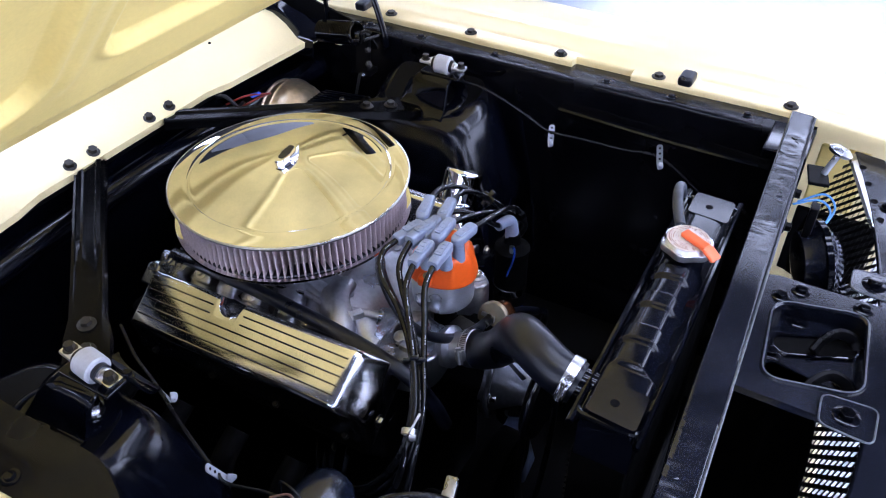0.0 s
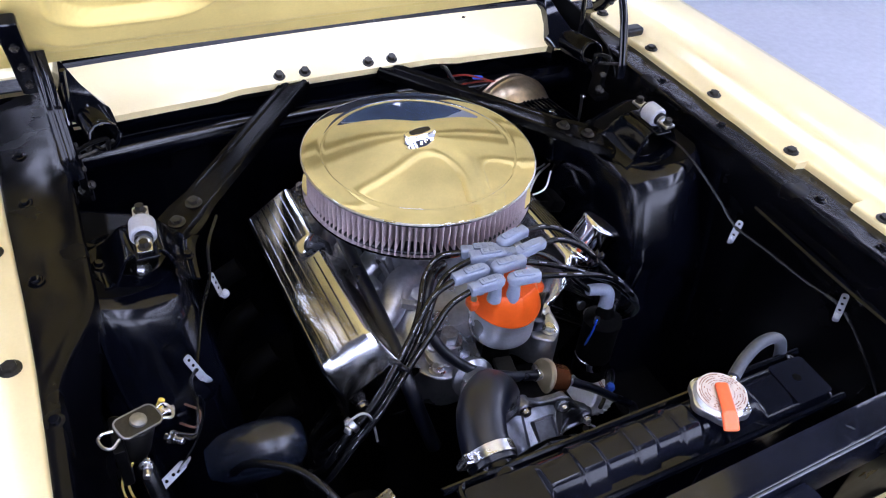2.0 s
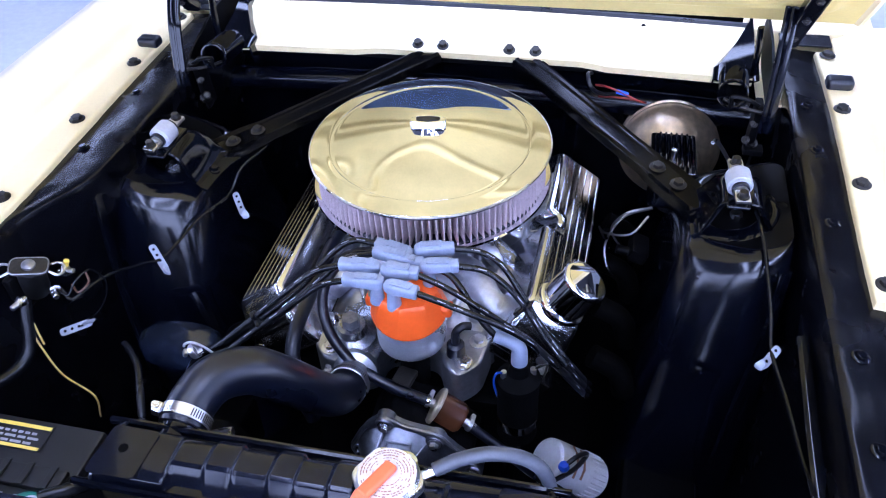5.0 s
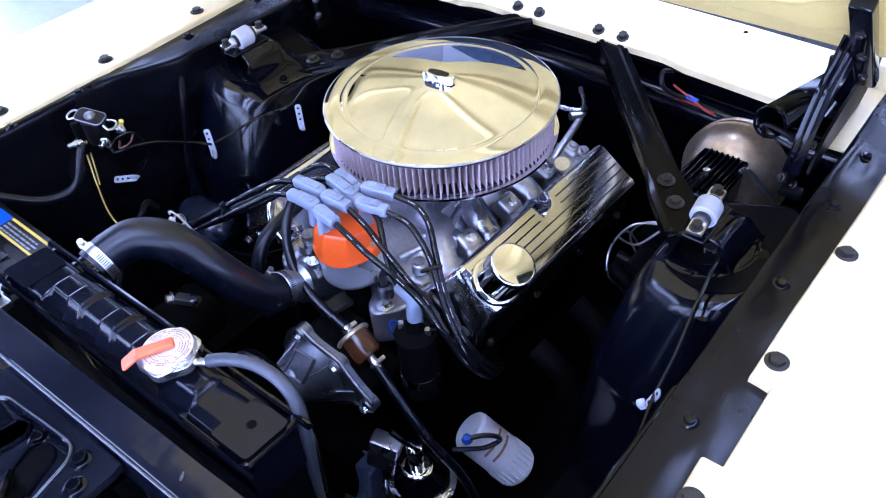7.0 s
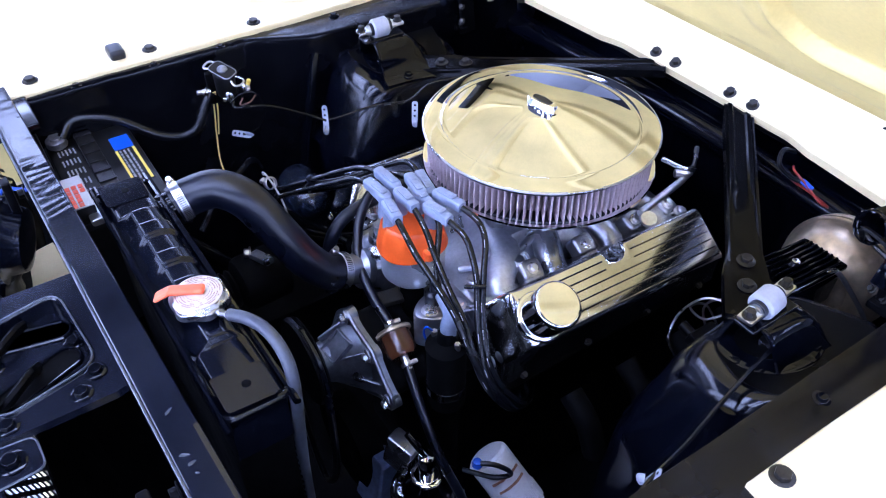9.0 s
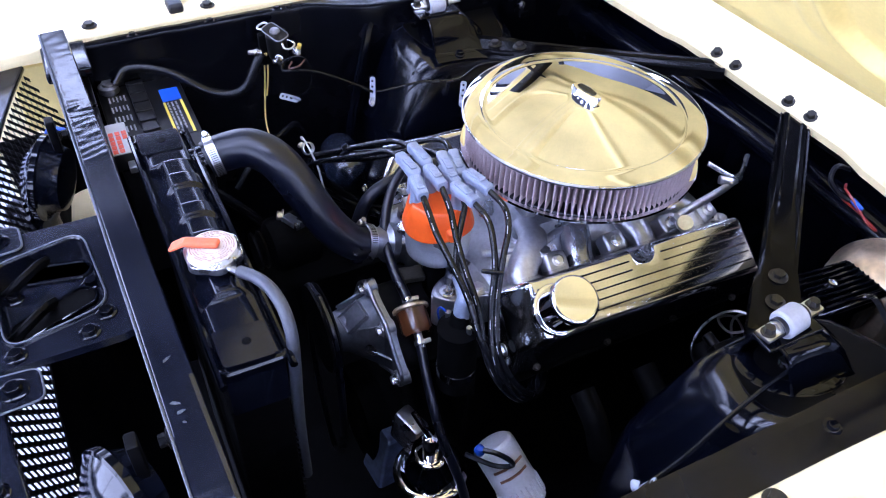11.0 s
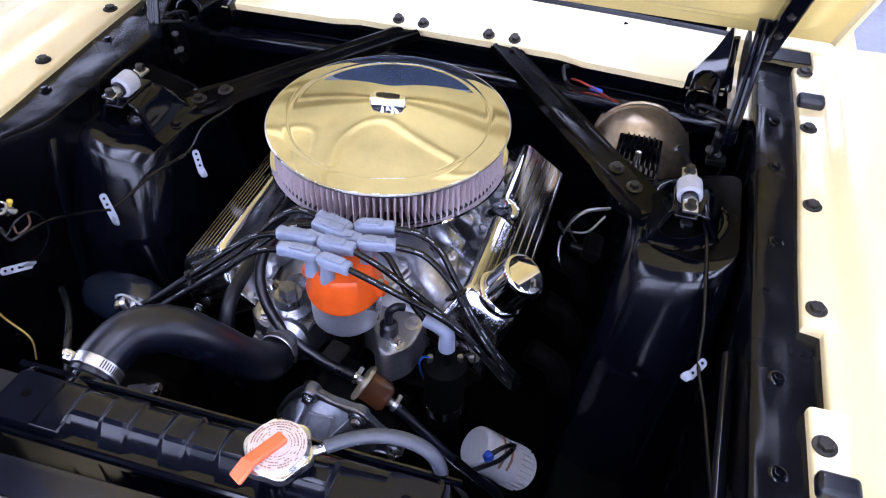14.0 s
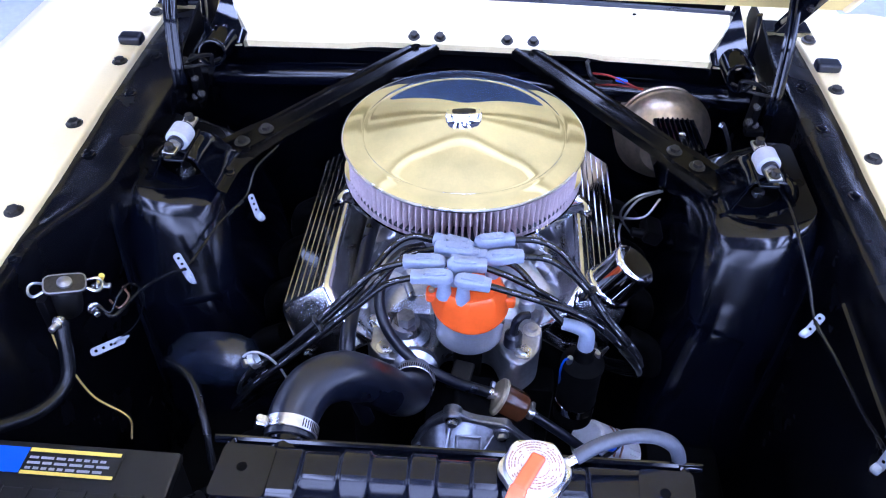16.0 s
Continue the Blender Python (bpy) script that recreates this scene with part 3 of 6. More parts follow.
part("edge", joined(*[tube([ho + hu * v + Vector((x * 0.596, 0, 0)) - hn * 0.005 for v in (0.0, 0.4, 0.8, 1.17)], 0.009, 8, 3) for x in (-1, 1)],
                    tube([ho + hu * 1.17 + Vector((x, 0, 0)) - hn * 0.005 for x in (-0.590, 0, 0.590)], 0.010, 8, 4)), YELLOW, hood)
hp = ho + hu * 1.11 + hn * 0.02
part("latch_hook", joined(cbox((0.11, 0.035, 0.012), Matrix.Translation(hp), 0.003), tube([hp + Vector((0, 0, -0.01)), hp + hn * 0.04, hp + hn * 0.06 + hu * 0.02, hp + hn * 0.05 + hu * 0.04], 0.006, 8)), SATIN, hood, "black steel hood latch hook")


def hinge(s):
    h = thing("hood_hinge", "black steel hood hinge with a coiled spring", "hinge", (s * 0.47, 0.25, 0.92), "hood hinges")
    out = rounded([(0.16, 0.875), (0.36, 0.885), (0.42, 0.92), (0.405, 0.955), (0.32, 0.952), (0.20, 0.92)], 0.02, 4)
    m = Matrix(((0, 0, s, s * 0.484), (1, 0, 0, 0), (0, 1, 0, 0), (0, 0, 0, 1)))
    part("side_plate", prism(out, 0, 0.004, m), SATIN, h)
    part("base", sheet([[(s * x, y, z) for x, z in ((q - 0.004, 0.875), (q, 0.906), (q + 0.008, 0.914 + lift), (0.462, 0.916 + lift), (0.470, 0.910))] for y, q, lift in ((0.262, 0.402, -0.010), (0.30, 0.405, 0.0), (0.35, 0.430, 0.012), (0.40, 0.452, 0.022), (0.43, 0.456, 0.024))], 0.003), BLACK, h)
    part("rear_flange", box(min(s * 0.512, s * 0.594), max(s * 0.512, s * 0.594), 0.388, 0.428, 0.9095, 0.9135, 0.0015), APRONBLACK, h)
    part("well", box(min(s * 0.473, s * 0.512), max(s * 0.473, s * 0.512), 0.25, 0.43, 0.872, 0.876, 0.001), YELLOW, h, "cream yellow floor of the hinge well")
    part("foot", joined(cbox((0.012, 0.03, 0.09), pose(s * 0.465, 0.19, 0.872, 6, 0, 0), 0.003), cbox((0.03, 0.02, 0.012), pose(s * 0.47, 0.18, 0.835), 0.003)), SATIN, h)
    for px, py, pz in ((0.462, 0.176, 0.885), (0.455, 0.172, 0.858), (0.470, 0.182, 0.846), (0.448, 0.20, 0.905), (0.478, 0.19, 0.91)):
        part("bolt", hexbolt((s * px, py, pz), (-s * 0.5, -0.7, 0.5), r=0.0045, h=0.004, washer=0.0065, turn=px * 30), BOLT, h)
    # two arms that carry the hood
    for dx in (0.0, 0.009):
        part("front_arm", tube([(s * (0.467 + dx), 0.138, 0.895), (s * (0.469 + dx), 0.145, 0.93), (s * (0.472 + dx), 0.172, 1.0), (s * (0.476 + dx), 0.212, 1.058)], 0.0034, 8, 5, 2.0), BLACK, h)
    part("rear_arm", tube([(s * 0.460, 0.268, 0.918), (s * 0.458, 0.266, 0.96), (s * 0.455, 0.268, 0.998)], 0.0045, 8, 5, 1.6), BLACK, h)
    part("hood_plate", cbox((0.027, 0.25, 0.018), Matrix.Translation(ho + hu * 0.112 + hn * 0.030 + Vector((s * 0.500, 0, 0))) @ pose(0, 0, 0, -46.5), 0.004), BLACK, h)
    for v in (0.03, 0.10, 0.17):
        part("bolt", hexbolt(ho + hu * v + hn * 0.039 + Vector((s * 0.500, 0, 0)), hn, r=0.0042, h=0.003, washer=0.006, turn=v * 20), BOLT, h)
    # the spring, a close coil running across to a hook
    c0, ax = Vector((s * 0.421, 0.168, 0.937)), Vector((s * 0.10, 0.95, -0.20)).normalized()
    p = ax.cross(Vector((0, 0, 1))).normalized()
    q = ax.cross(p)
    pts = [c0 + ax * (0.095 * k / 264) + (0.0205 * math.cos(2 * math.pi * k / 12)) * p + (0.0205 * math.sin(2 * math.pi * k / 12)) * q for k in range(265)]
    part("spring", tube(pts, 0.0023, 6, 1), BLACK, h)
    part("spring_hook", tube([c0 + 0.019 * q, c0 + 0.010 * q - ax * 0.006, c0 - ax * 0.008, c0 + Vector((s * 0.022, -0.004, -0.004)), c0 + Vector((s * 0.040, -0.002, -0.014))], 0.0034, 6, 5), SATIN, h)
    part("rod", tube([(s * 0.41, 0.175, 0.925), (s * 0.44, 0.170, 0.915), (s * 0.485, 0.165, 0.908)], 0.0030, 6, 4), BOLT, h)
    return h


hinge(1)
hinge(-1)

# firewall, its ledge and the bay's bottom
fw = thing("firewall", "black painted steel firewall under the cowl", "firewall", (0, 0.42, 0.5))
part("panel", box(-0.56, 0.56, 0.385, 0.40, 0.20, 0.865, 0.004), BLACK, fw)
part("ledge", tube([(-0.50, 0.335, 0.80), (-0.2, 0.352, 0.802), (0.2, 0.352, 0.802), (0.5, 0.335, 0.80)], 0.024, 14, 6), TOWERBLACK, fw)
part("lip", box(-0.5, 0.5, 0.352, 0.384, 0.852, 0.868, 0.004), SATIN, fw)
# pan, rails and inner panels: the bay's darkness is painted in
solo("underbody_pan", box(-0.60, 0.60, -0.82, 0.60, 0.17, 0.19, 0.004), PITCH, "steel underbody at the bottom of the bay, coloured near-black for shade", "underbody")
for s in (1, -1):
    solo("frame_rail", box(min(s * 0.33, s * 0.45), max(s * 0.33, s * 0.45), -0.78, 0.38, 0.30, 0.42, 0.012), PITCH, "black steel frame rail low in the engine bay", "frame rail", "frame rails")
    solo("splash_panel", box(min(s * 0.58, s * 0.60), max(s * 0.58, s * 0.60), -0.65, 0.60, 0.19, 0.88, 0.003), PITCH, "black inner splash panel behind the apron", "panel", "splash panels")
CANBLACK = mat("blue_black_enamel", (0.008, 0.012, 0.024), 0.24, wear=0.25, grain=0.2, scale=60, bump=0.02, spec=0.7)
wheelhump = lathe([(0.020, -0.075), (0.033, -0.055), (0.038, -0.02), (0.039, 0.0), (0.038, 0.02), (0.033, 0.040), (0.021, 0.052), (0.0, 0.057)], frame_at((-0.328, -0.255, 0.690), (0.95, -0.12, 0.10)), 40)
solo("blower_can", wheelhump, CANBLACK, "satin blue-black rounded steel can beside the engine", "canister")


# ---- radiator and nose ----
BARK = 0.032  # the support stands a little askew
sup = thing("radiator_support", "gloss black painted steel radiator support bar with chips", "radiator support", (0, -0.64, 0.9))
rows = []
for k in range(321):
    x = -0.54 + 1.07 * k / 320
    y = -0.640 + BARK * x
    rough_end = step((-0.26 - x) / 0.08) + 0.55 * step((x - 0.14) / 0.08)
    dent = sum(step((x - p) / 0.012) * step((q - x) / 0.012) for p, q in ((-0.31, -0.15), (0.135, 0.20), (0.34, 0.42)))
    prof = [(-0.020, 0.86), (-0.020, 0.924), (-0.0185, 0.9275)]
    for j in range(7):
        a = -0.016 + 0.0053 * j
        w = 0.0010 * math.sin(13 * x) + 0.0004 * rough_end * noise.noise(Vector((55 * x, 45 * a, 2.0))) + 0.00010 * rough_end * noise.noise(Vector((140 * x, 120 * a, 7.0))) + 0.0011 * dent * abs(noise.noise(Vector((75 * x + 20 * a, 22 * a, 4.0))))
        prof.append((a, 0.9285 + 0.0012 * j / 6 + w))
    prof += [(0.0172, 0.9275), (0.018, 0.924), (0.018, 0.86)]
    rows.append([(x, y + a, z) for a, z in prof])
part("bar", loft(rows), NOSEBLACK, sup, smooth=60)
part("front_lip", tube([(-0.54 + 0.107 * k, -0.6605 + BARK * (-0.54 + 0.107 * k), 0.9262) for k in range(11)], 0.0016, 6, 3), CHIP, sup, "bare worn front edge")
part("panel", box(-0.55, -0.26, -0.645, -0.625, 0.25, 0.86, 0.003), SATIN, sup)
part("panel", box(0.27, 0.55, -0.640, -0.620, 0.25, 0.86, 0.003), SATIN, sup)
rnd = random.Random(5)
for k in range(12):
    x = rnd.choice((-1, 1, 1)) * rnd.uniform(0.2, 0.5)
    yy = -0.640 + BARK * x + rnd.uniform(-0.016, 0.014)
    l, w = rnd.uniform(0.002, 0.006), rnd.uniform(0.0006, 0.0014)
    chip = rounded([(-l, -w), (-l * 0.2, -w * 1.7), (l, -w * 0.4), (l * 0.5, w), (-l * 0.6, w * 1.4)], 0.001, 2)
    part("paint_chip", prism(chip, 0, 0.0007, pose(x, yy, 0.9292 + 0.0018 * (yy + 0.64 - BARK * x) / 0.038, 0, 0, rnd.uniform(50, 130))), CHIP, sup, "bare scuffed chip in the paint")
for x in (-0.50, 0.49):
    part("corner", box(x - 0.05, x + 0.05, -0.668 + BARK * x, -0.60 + BARK * x, 0.885, 0.903, 0.004), BLACK, sup)
for x in (-0.30, 0.27, 0.36):
    part("bolt", hexbolt((x, -0.663 + BARK * x, 0.888), (0, -1, 0), r=0.007, h=0.008, washer=0.011), SATIN, sup)

rad = thing("radiator", "gloss black radiator with a ribbed top tank", "radiator", (0.02, -0.56, 0.5))


def rady(x):
    return -0.560 + 0.012 * x


RIBS = ((-0.086, -0.058), (-0.022, 0.004), (0.036, 0.062))
rows = []
for k in range(217):
    x = -0.196 + 0.432 * k / 216
    hump = 0.0
    # the tank bulges between its flat ends
    bulge = step((x + 0.126) / 0.006) * step((0.146 - x) / 0.006)
    for ra, rb in RIBS:
        hump += 0.0044 * step((x - ra) / 0.004 + 0.5) * step((rb - x) / 0.004 + 0.5)
    yc = rady(x)
    ring = []
    for i in range(23):
        a = math.pi * i / 22
        c, sn = math.cos(a), math.sin(a)
        flat = (0.031 * math.copysign(abs(c) ** 0.55, c), 0.885 + 0.037 * abs(sn) ** 0.3)
        if c > 0:
            dome = ((0.0305 + hump * 0.6) * c ** 0.8, 0.885 + (0.0440 + hump) * max(sn, 0) ** 0.62)
        else:
            # the front falls in a nearly flat slope
            w = a / (math.pi / 2) - 1
            q = max(0.0, w - 0.26)
            dome = (-(0.0315 + hump * 0.6) * w, 0.929 + hump - 1.5 * 0.0315 * q * q / (q + 0.07))
        ring.append((x, yc + flat[0] * (1 - bulge) + dome[0] * bulge, flat[1] * (1 - bulge) + dome[1] * bulge))
    ring += [(x, yc - 0.031, 0.84), (x, yc + 0.031, 0.84)]
    rows.append(ring)
part("top_tank", loft(rows), TANKBLACK, rad, smooth=50)
rim = []
for x, y in rounded([(-0.199, rady(-0.2) - 0.036), (0.238, rady(0.23) - 0.036), (0.238, rady(0.23) + 0.036), (-0.199, rady(-0.2) + 0.036)], 0.012, 4):
    rim.append((x, y, 0.912))
rim.append(rim[0])
part("flange", joined(tube(rim, 0.0042, 8, 2), prism([(x, y) for x, y, z in rim[:-1]], 0.896, 0.910, None, 0.002)), BLACK, rad)
part("core", box(-0.195, 0.235, -0.592, -0.528, 0.30, 0.845, 0.003), PITCH, rad)
fins = bmesh.new()
for k in range(46):
    z = 0.32 + 0.0112 * k
    b = box(-0.19, 0.23, -0.5275, -0.525, z, z + 0.004, 0)
    fins = joined(fins, b)
part("fins", fins, SATIN, rad)
part("filler_neck", lathe([(0.026, 0.905), (0.024, 0.928), (0.030, 0.934), (0.030, 0.938)], pose(0.092, -0.557, 0), 28), BLACK, rad)
part("overflow_nipple", tube([(0.110, -0.548, 0.933), (0.125, -0.541, 0.938), (0.140, -0.533, 0.943)], 0.0045, 8, 3), STEEL, rad)
part("inlet", lathe([(0.021, -0.02), (0.021, 0.03), (0.023, 0.034)], frame_at((-0.148, -0.525, 0.895), (0, 1, 0.1)), 24), BLACK, rad)
for x in (-0.178, 0.213):
    br = part("bracket", prism(rounded([(-0.028, -0.027), (0.024, -0.030), (0.030, 0.024), (-0.020, 0.028)], 0.006, 3), 0, 0.0012, pose(x, rady(x) - 0.002, 0.9216, 0, 0, 4)), TANKBLACK, rad, "black mounting tab")
    part("bolt_hole", lathe([(0.005, 0), (0.005, 0.0006)], pose(x, rady(x), 0.9226), 12), PITCH, br)

scallop = []
for i in range(72):
    a = 2 * math.pi * i / 72
    scallop.append(((0.0315 + 0.0018 * math.cos(6 * a)) * math.cos(a), (0.0315 + 0.0018 * math.cos(6 * a)) * math.sin(a)))
cm = pose(0.092, -0.557, 0.938)
cap = part("radiator_cap", joined(prism(scallop, 0.0, 0.009, cm, 0.002), lathe([(0.029, 0.009), (0.0265, 0.013), (0.0255, 0.0145)], cm, 40)), STEEL, rad, "white and silver pressure cap with an orange lever")
part("top", lathe([(0.0265, 0.0125), (0.0265, 0.0148), (0.012, 0.0155), (0.0, 0.0156)], cm, 40), CAPCREAM, cap, "cream printed cap top")
prints = []
pr = random.Random(12)
for r, w in ((0.0232, 0.0011), (0.0210, 0.0008), (0.0180, 0.0011), (0.0152, 0.0008), (0.0124, 0.0008)):
    a = pr.uniform(0, 0.3)
    while a < 6.1:
        l = pr.uniform(0.05, 0.14) * 0.023 / r
        prints.append(arc_bar((0.092, -0.557, 0.938), (0, 0, 1), (0, 1, 0), r, a, a + l, w, 0.0005, 0.0150))
        a += l + pr.choice((0.03, 0.04, 0.05, 0.25)) * 0.023 / r
part("print", joined(*prints), INKRED, cap, "bars of small faded red print")
lm = pose(0.086, -0.567, 0.9570, -6, 0, 62)
part("lever", joined(cbox((0.040, 0.0140, 0.007), lm, 0.003, 3), cbox((0.020, 0.0165, 0.005), lm @ pose(-0.026, 0, -0.004, 0, -28, 0), 0.0025, 3)), RED, cap, "orange plastic release lever")
solo("overflow_hose", tube([(0.130, -0.538, 0.940), (0.152, -0.527, 0.947), (0.180, -0.518, 0.951), (0.208, -0.514, 0.946), (0.228, -0.514, 0.928), (0.236, -0.517, 0.89), (0.232, -0.519, 0.83), (0.226, -0.520, 0.76), (0.222, -0.52, 0.66)], 0.0070, 12, 8),
     GREYHOSE, "grey rubber overflow hose looping from the radiator neck", "hose")

# upper hose
HOSE = [(-0.148, -0.512, 0.895), (-0.147, -0.485, 0.902), (-0.134, -0.453, 0.907), (-0.108, -0.425, 0.892), (-0.081, -0.403, 0.853), (-0.058, -0.378, 0.803), (-0.046, -0.350, 0.769), (-0.044, -0.320, 0.755)]
hose = thing("radiator_hose", "thick black rubber upper radiator hose, curved, with steel clamps", "hose", (-0.1, -0.43, 0.9))
part("hose", tube(HOSE, lambda t: 0.0255 + 0.0015 * math.sin(math.pi * t), 24, 8), RUBBER, hose)
for i, (p, d) in enumerate((((-0.148, -0.502, 0.898), (0.03, 1, 0.2)), ((-0.044, -0.327, 0.760), (0, 1, -0.4)))):
    m = frame_at(p, d)
    cl = part("clamp", lathe([(0.0268, -0.0065), (0.0276, -0.006), (0.0276, 0.006), (0.0268, 0.0065)], m, 40, False, False), STEEL, hose, "steel worm-drive clamp")
    slots = [cbox((0.0012, 0.0006, 0.0085), m @ pose(0, 0, 0, 0, 0, a * 6 + (90 if i == 0 else 0)) @ pose(0, 0.0277, 0), 0) for a in range(-9, 10)]
    part("slots", joined(*slots), BOLT, cl)
    part("screw", joined(cbox((0.016, 0.010, 0.012), m @ pose(0, 0, 0, 0, 0, -70) @ pose(0, 0.031, 0), 0.002), lathe([(0.004, -0.012), (0.004, 0.012)], m @ pose(0, 0, 0, 0, 0, -70) @ pose(0, 0.033, 0, 0, 90, 0), 10)), STEEL, cl)

# latch plate between support and grille bar
latch = thing("hood_latch_plate", "gloss black hood latch plate with an open slot and bolts", "latch plate", (0.065, -0.73, 0.88))
HOLE = [(0.116, -0.674), (0.142, -0.780), (0.006, -0.790), (-0.018, -0.686)]
hole = rounded(HOLE, 0.024, 6)
edge = []
for x, y in hole:
    dx, dy = x - 0.062, y + 0.732
    k = 1 / max(abs(dx) / 0.105, (abs(dy) / (0.074 if dy > 0 else 0.074)))
    edge.append((0.062 + dx * k, -0.732 + dy * k))
rings = [[(x, y, 0.852) for x, y in hole], [(x, y, 0.876) for x, y in hole], [(x, y, 0.876) for x, y in edge], [(x, y, 0.866) for x, y in edge]]
part("plate", loft(rings, False, False), NOSEBLACK, latch)
rl = rounded(HOLE, 0.024, 6)
part("rim", tube([(x, y, 0.876) for x, y in rl + [rl[0]]], 0.003, 6, 2), NOSEBLACK, latch)


def slot(a, b, r):
    """The outline of a long round-ended opening."""
    a, b = Vector(a), Vector(b)
    d = (b - a).normalized()
    n = Vector((-d.y, d.x))
    return [tuple(b + r * (math.cos(q) * d + math.sin(q) * n)) for q in [-math.pi / 2 + math.pi * i / 8 for i in range(9)]] + [tuple(a + r * (-math.cos(q) * d + math.sin(q) * n)) for q in [math.pi / 2 - math.pi * i / 8 for i in range(9)]]


SLOTS = (((0.070, -0.703), (0.096, -0.764), 0.016), ((0.021, -0.700), (0.010, -0.752), 0.014))
opening = slot(*SLOTS[1])
k0 = min(range(len(opening)), key=lambda k: opening[k][0])
h0 = min(range(len(hole)), key=lambda k: (hole[k][0] - opening[k0][0]) ** 2 + (hole[k][1] - opening[k0][1]) ** 2)
around = hole[h0:] + hole[:h0 + 1] + [opening[(k0 - k) % len(opening)] for k in range(len(opening) + 1)]
part("floor", prism(around, 0.850, 0.853, None), NOSEBLACK, latch, "recessed black latch floor with an open slot")
for a, b, r in SLOTS:
    out = slot(a, b, r)
    if r > 0.015:
        # no opening here: a black plate on the floor paints the slot's shade
        part("slot", prism(out, 0.8532, 0.8540), PITCH, latch, "near-black plate, painted shade of a slot")
    part("slot_lip", tube([(x, y, 0.8545) for x, y in out + [out[0]]], 0.0022, 6, 2), BLACK, latch)
for x0, y0 in ((0.098, -0.752), (0.024, -0.752)):
    part("catch", tube([(x0 - 0.028, y0 + 0.020, 0.858), (x0 - 0.012, y0 + 0.012, 0.868), (x0 + 0.004, y0 - 0.002, 0.870), (x0 + 0.010, y0 - 0.018, 0.862), (x0 + 0.006, y0 - 0.026, 0.854)], 0.0048, 8, 5, 1.6), SATIN, latch)
for x, y, z in ((0.049, -0.690, 0.853), (0.118, -0.708, 0.853), (0.040, -0.772, 0.853), (0.128, -0.680, 0.876), (0.152, -0.772, 0.876), (0.150, -0.700, 0.876)):
    part("bolt", hexbolt((x, y, z), r=0.0075, h=0.005, washer=0.0115, turn=x * 30), BLACK, latch)
for x0, x1 in ((-0.060, -0.008), (0.176, 0.226)):
    tab = rounded([(x0, -0.806), (x1, -0.806), (x1 - 0.004, -0.750), (x0 + 0.004, -0.752)], 0.010, 4)
    part("tab", prism(tab, 0.8765, 0.8800, None, 0.0012), NOSEBLACK, latch)
    part("tab_edge", tube([(x, y, 0.8795) for x, y in tab + [tab[0]]], 0.0012, 6, 1), CHIP, latch, "bare worn edge")
    part("bolt", hexbolt(((x0 + x1) / 2, -0.777, 0.880), r=0.0085, h=0.006, washer=0.0145, turn=x0 * 30), BLACK, latch)
part("hole_edge", tube([(x, y, 0.8785) for x, y in rounded(HOLE, 0.024, 6) + [rounded(HOLE, 0.024, 6)[0]]], 0.0011, 6, 1), CHIP, latch, "bare worn edge round the opening")

latch.location += Vector((-0.032, 0, 0.030))

gb = thing("grille_bar", "gloss black steel bar along the top of the grille", "grille bar", (0, -0.82, 0.87))
part("bar", loft([[(x, -0.828 + 0.28 * x * x + a, z) for a, z in rounded([(-0.024, 0.856), (0.024, 0.860), (0.024, 0.870), (-0.024, 0.866)], 0.004, 3)] for x in [-0.56 + 0.07 * k for k in range(17)]]), NOSEBLACK, gb)
for x in (-0.42, -0.25, 0.25, 0.42):
    part("bolt", hexbolt((x, -0.828 + 0.28 * x * x, 0.868), r=0.0075, h=0.005, washer=0.012), BLACK, gb)
part("chrome_edge", tube([(-0.56, -0.790, 0.850), (-0.28, -0.858, 0.853), (0, -0.880, 0.855), (0.28, -0.858, 0.853), (0.56, -0.790, 0.850)], 0.009, 10, 4), CHROME, gb, "bright chrome hood-edge moulding")
GX, GZ = 0.0155, 0.0112
verts, faces = [], []


def strut(a, b, w, d):
    """A thin bar in the grille's plane."""
    i = len(verts)
    nx, nz = -(b[1] - a[1]), b[0] - a[0]
    l = math.hypot(nx, nz)
    nx, nz = nx / l * w, nz / l * w
    for p in (a, b):
        for sgn in (-1, 1):
            for y in (-0.808 + 0.28 * p[0] ** 2 + 0.36 * (0.85 - p[1]) - d, -0.808 + 0.28 * p[0] ** 2 + 0.36 * (0.85 - p[1]) + d):
                verts.append((p[0] + sgn * nx, y, p[1] + sgn * nz))
    faces.extend([(i, i + 1, i + 5, i + 4), (i + 2, i + 6, i + 7, i + 3), (i, i + 4, i + 6, i + 2), (i + 1, i + 3, i + 7, i + 5)])


for r in range(9):
    for c in range(-36, 37):
        x, z = c * GX + (GX / 2 if r % 2 else 0), 0.85 - r * GZ
        strut((x, z), (x + GX / 2, z - GZ), 0.0029, 0.0004)
        strut((x, z), (x - GX / 2, z - GZ), 0.0029, 0.0004)
gm = bpy.data.meshes.new("grille_mesh")
gm.from_pydata(verts, [], faces)
gm.materials.append(SATIN)
tagged(new("grille_mesh", gm), "honeycomb steel grille mesh at the car's nose", "grille", kind="stuff")
solo("gravel_pan", sheet([[(x, -0.808 + 0.28 * x * x + 0.036, 0.752), (x, -0.766 + 0.26 * x * x, 0.735), (x, -0.735 + 0.2 * x * x, 0.66), (x, -0.715 + 0.1 * x * x, 0.56), (x, -0.66, 0.50), (x, -0.63, 0.47)] for x in [-0.56 + 0.08 * k for k in range(15)]], 0.003), PITCH, "black curved pan behind the foot of the grille mesh", "panel")
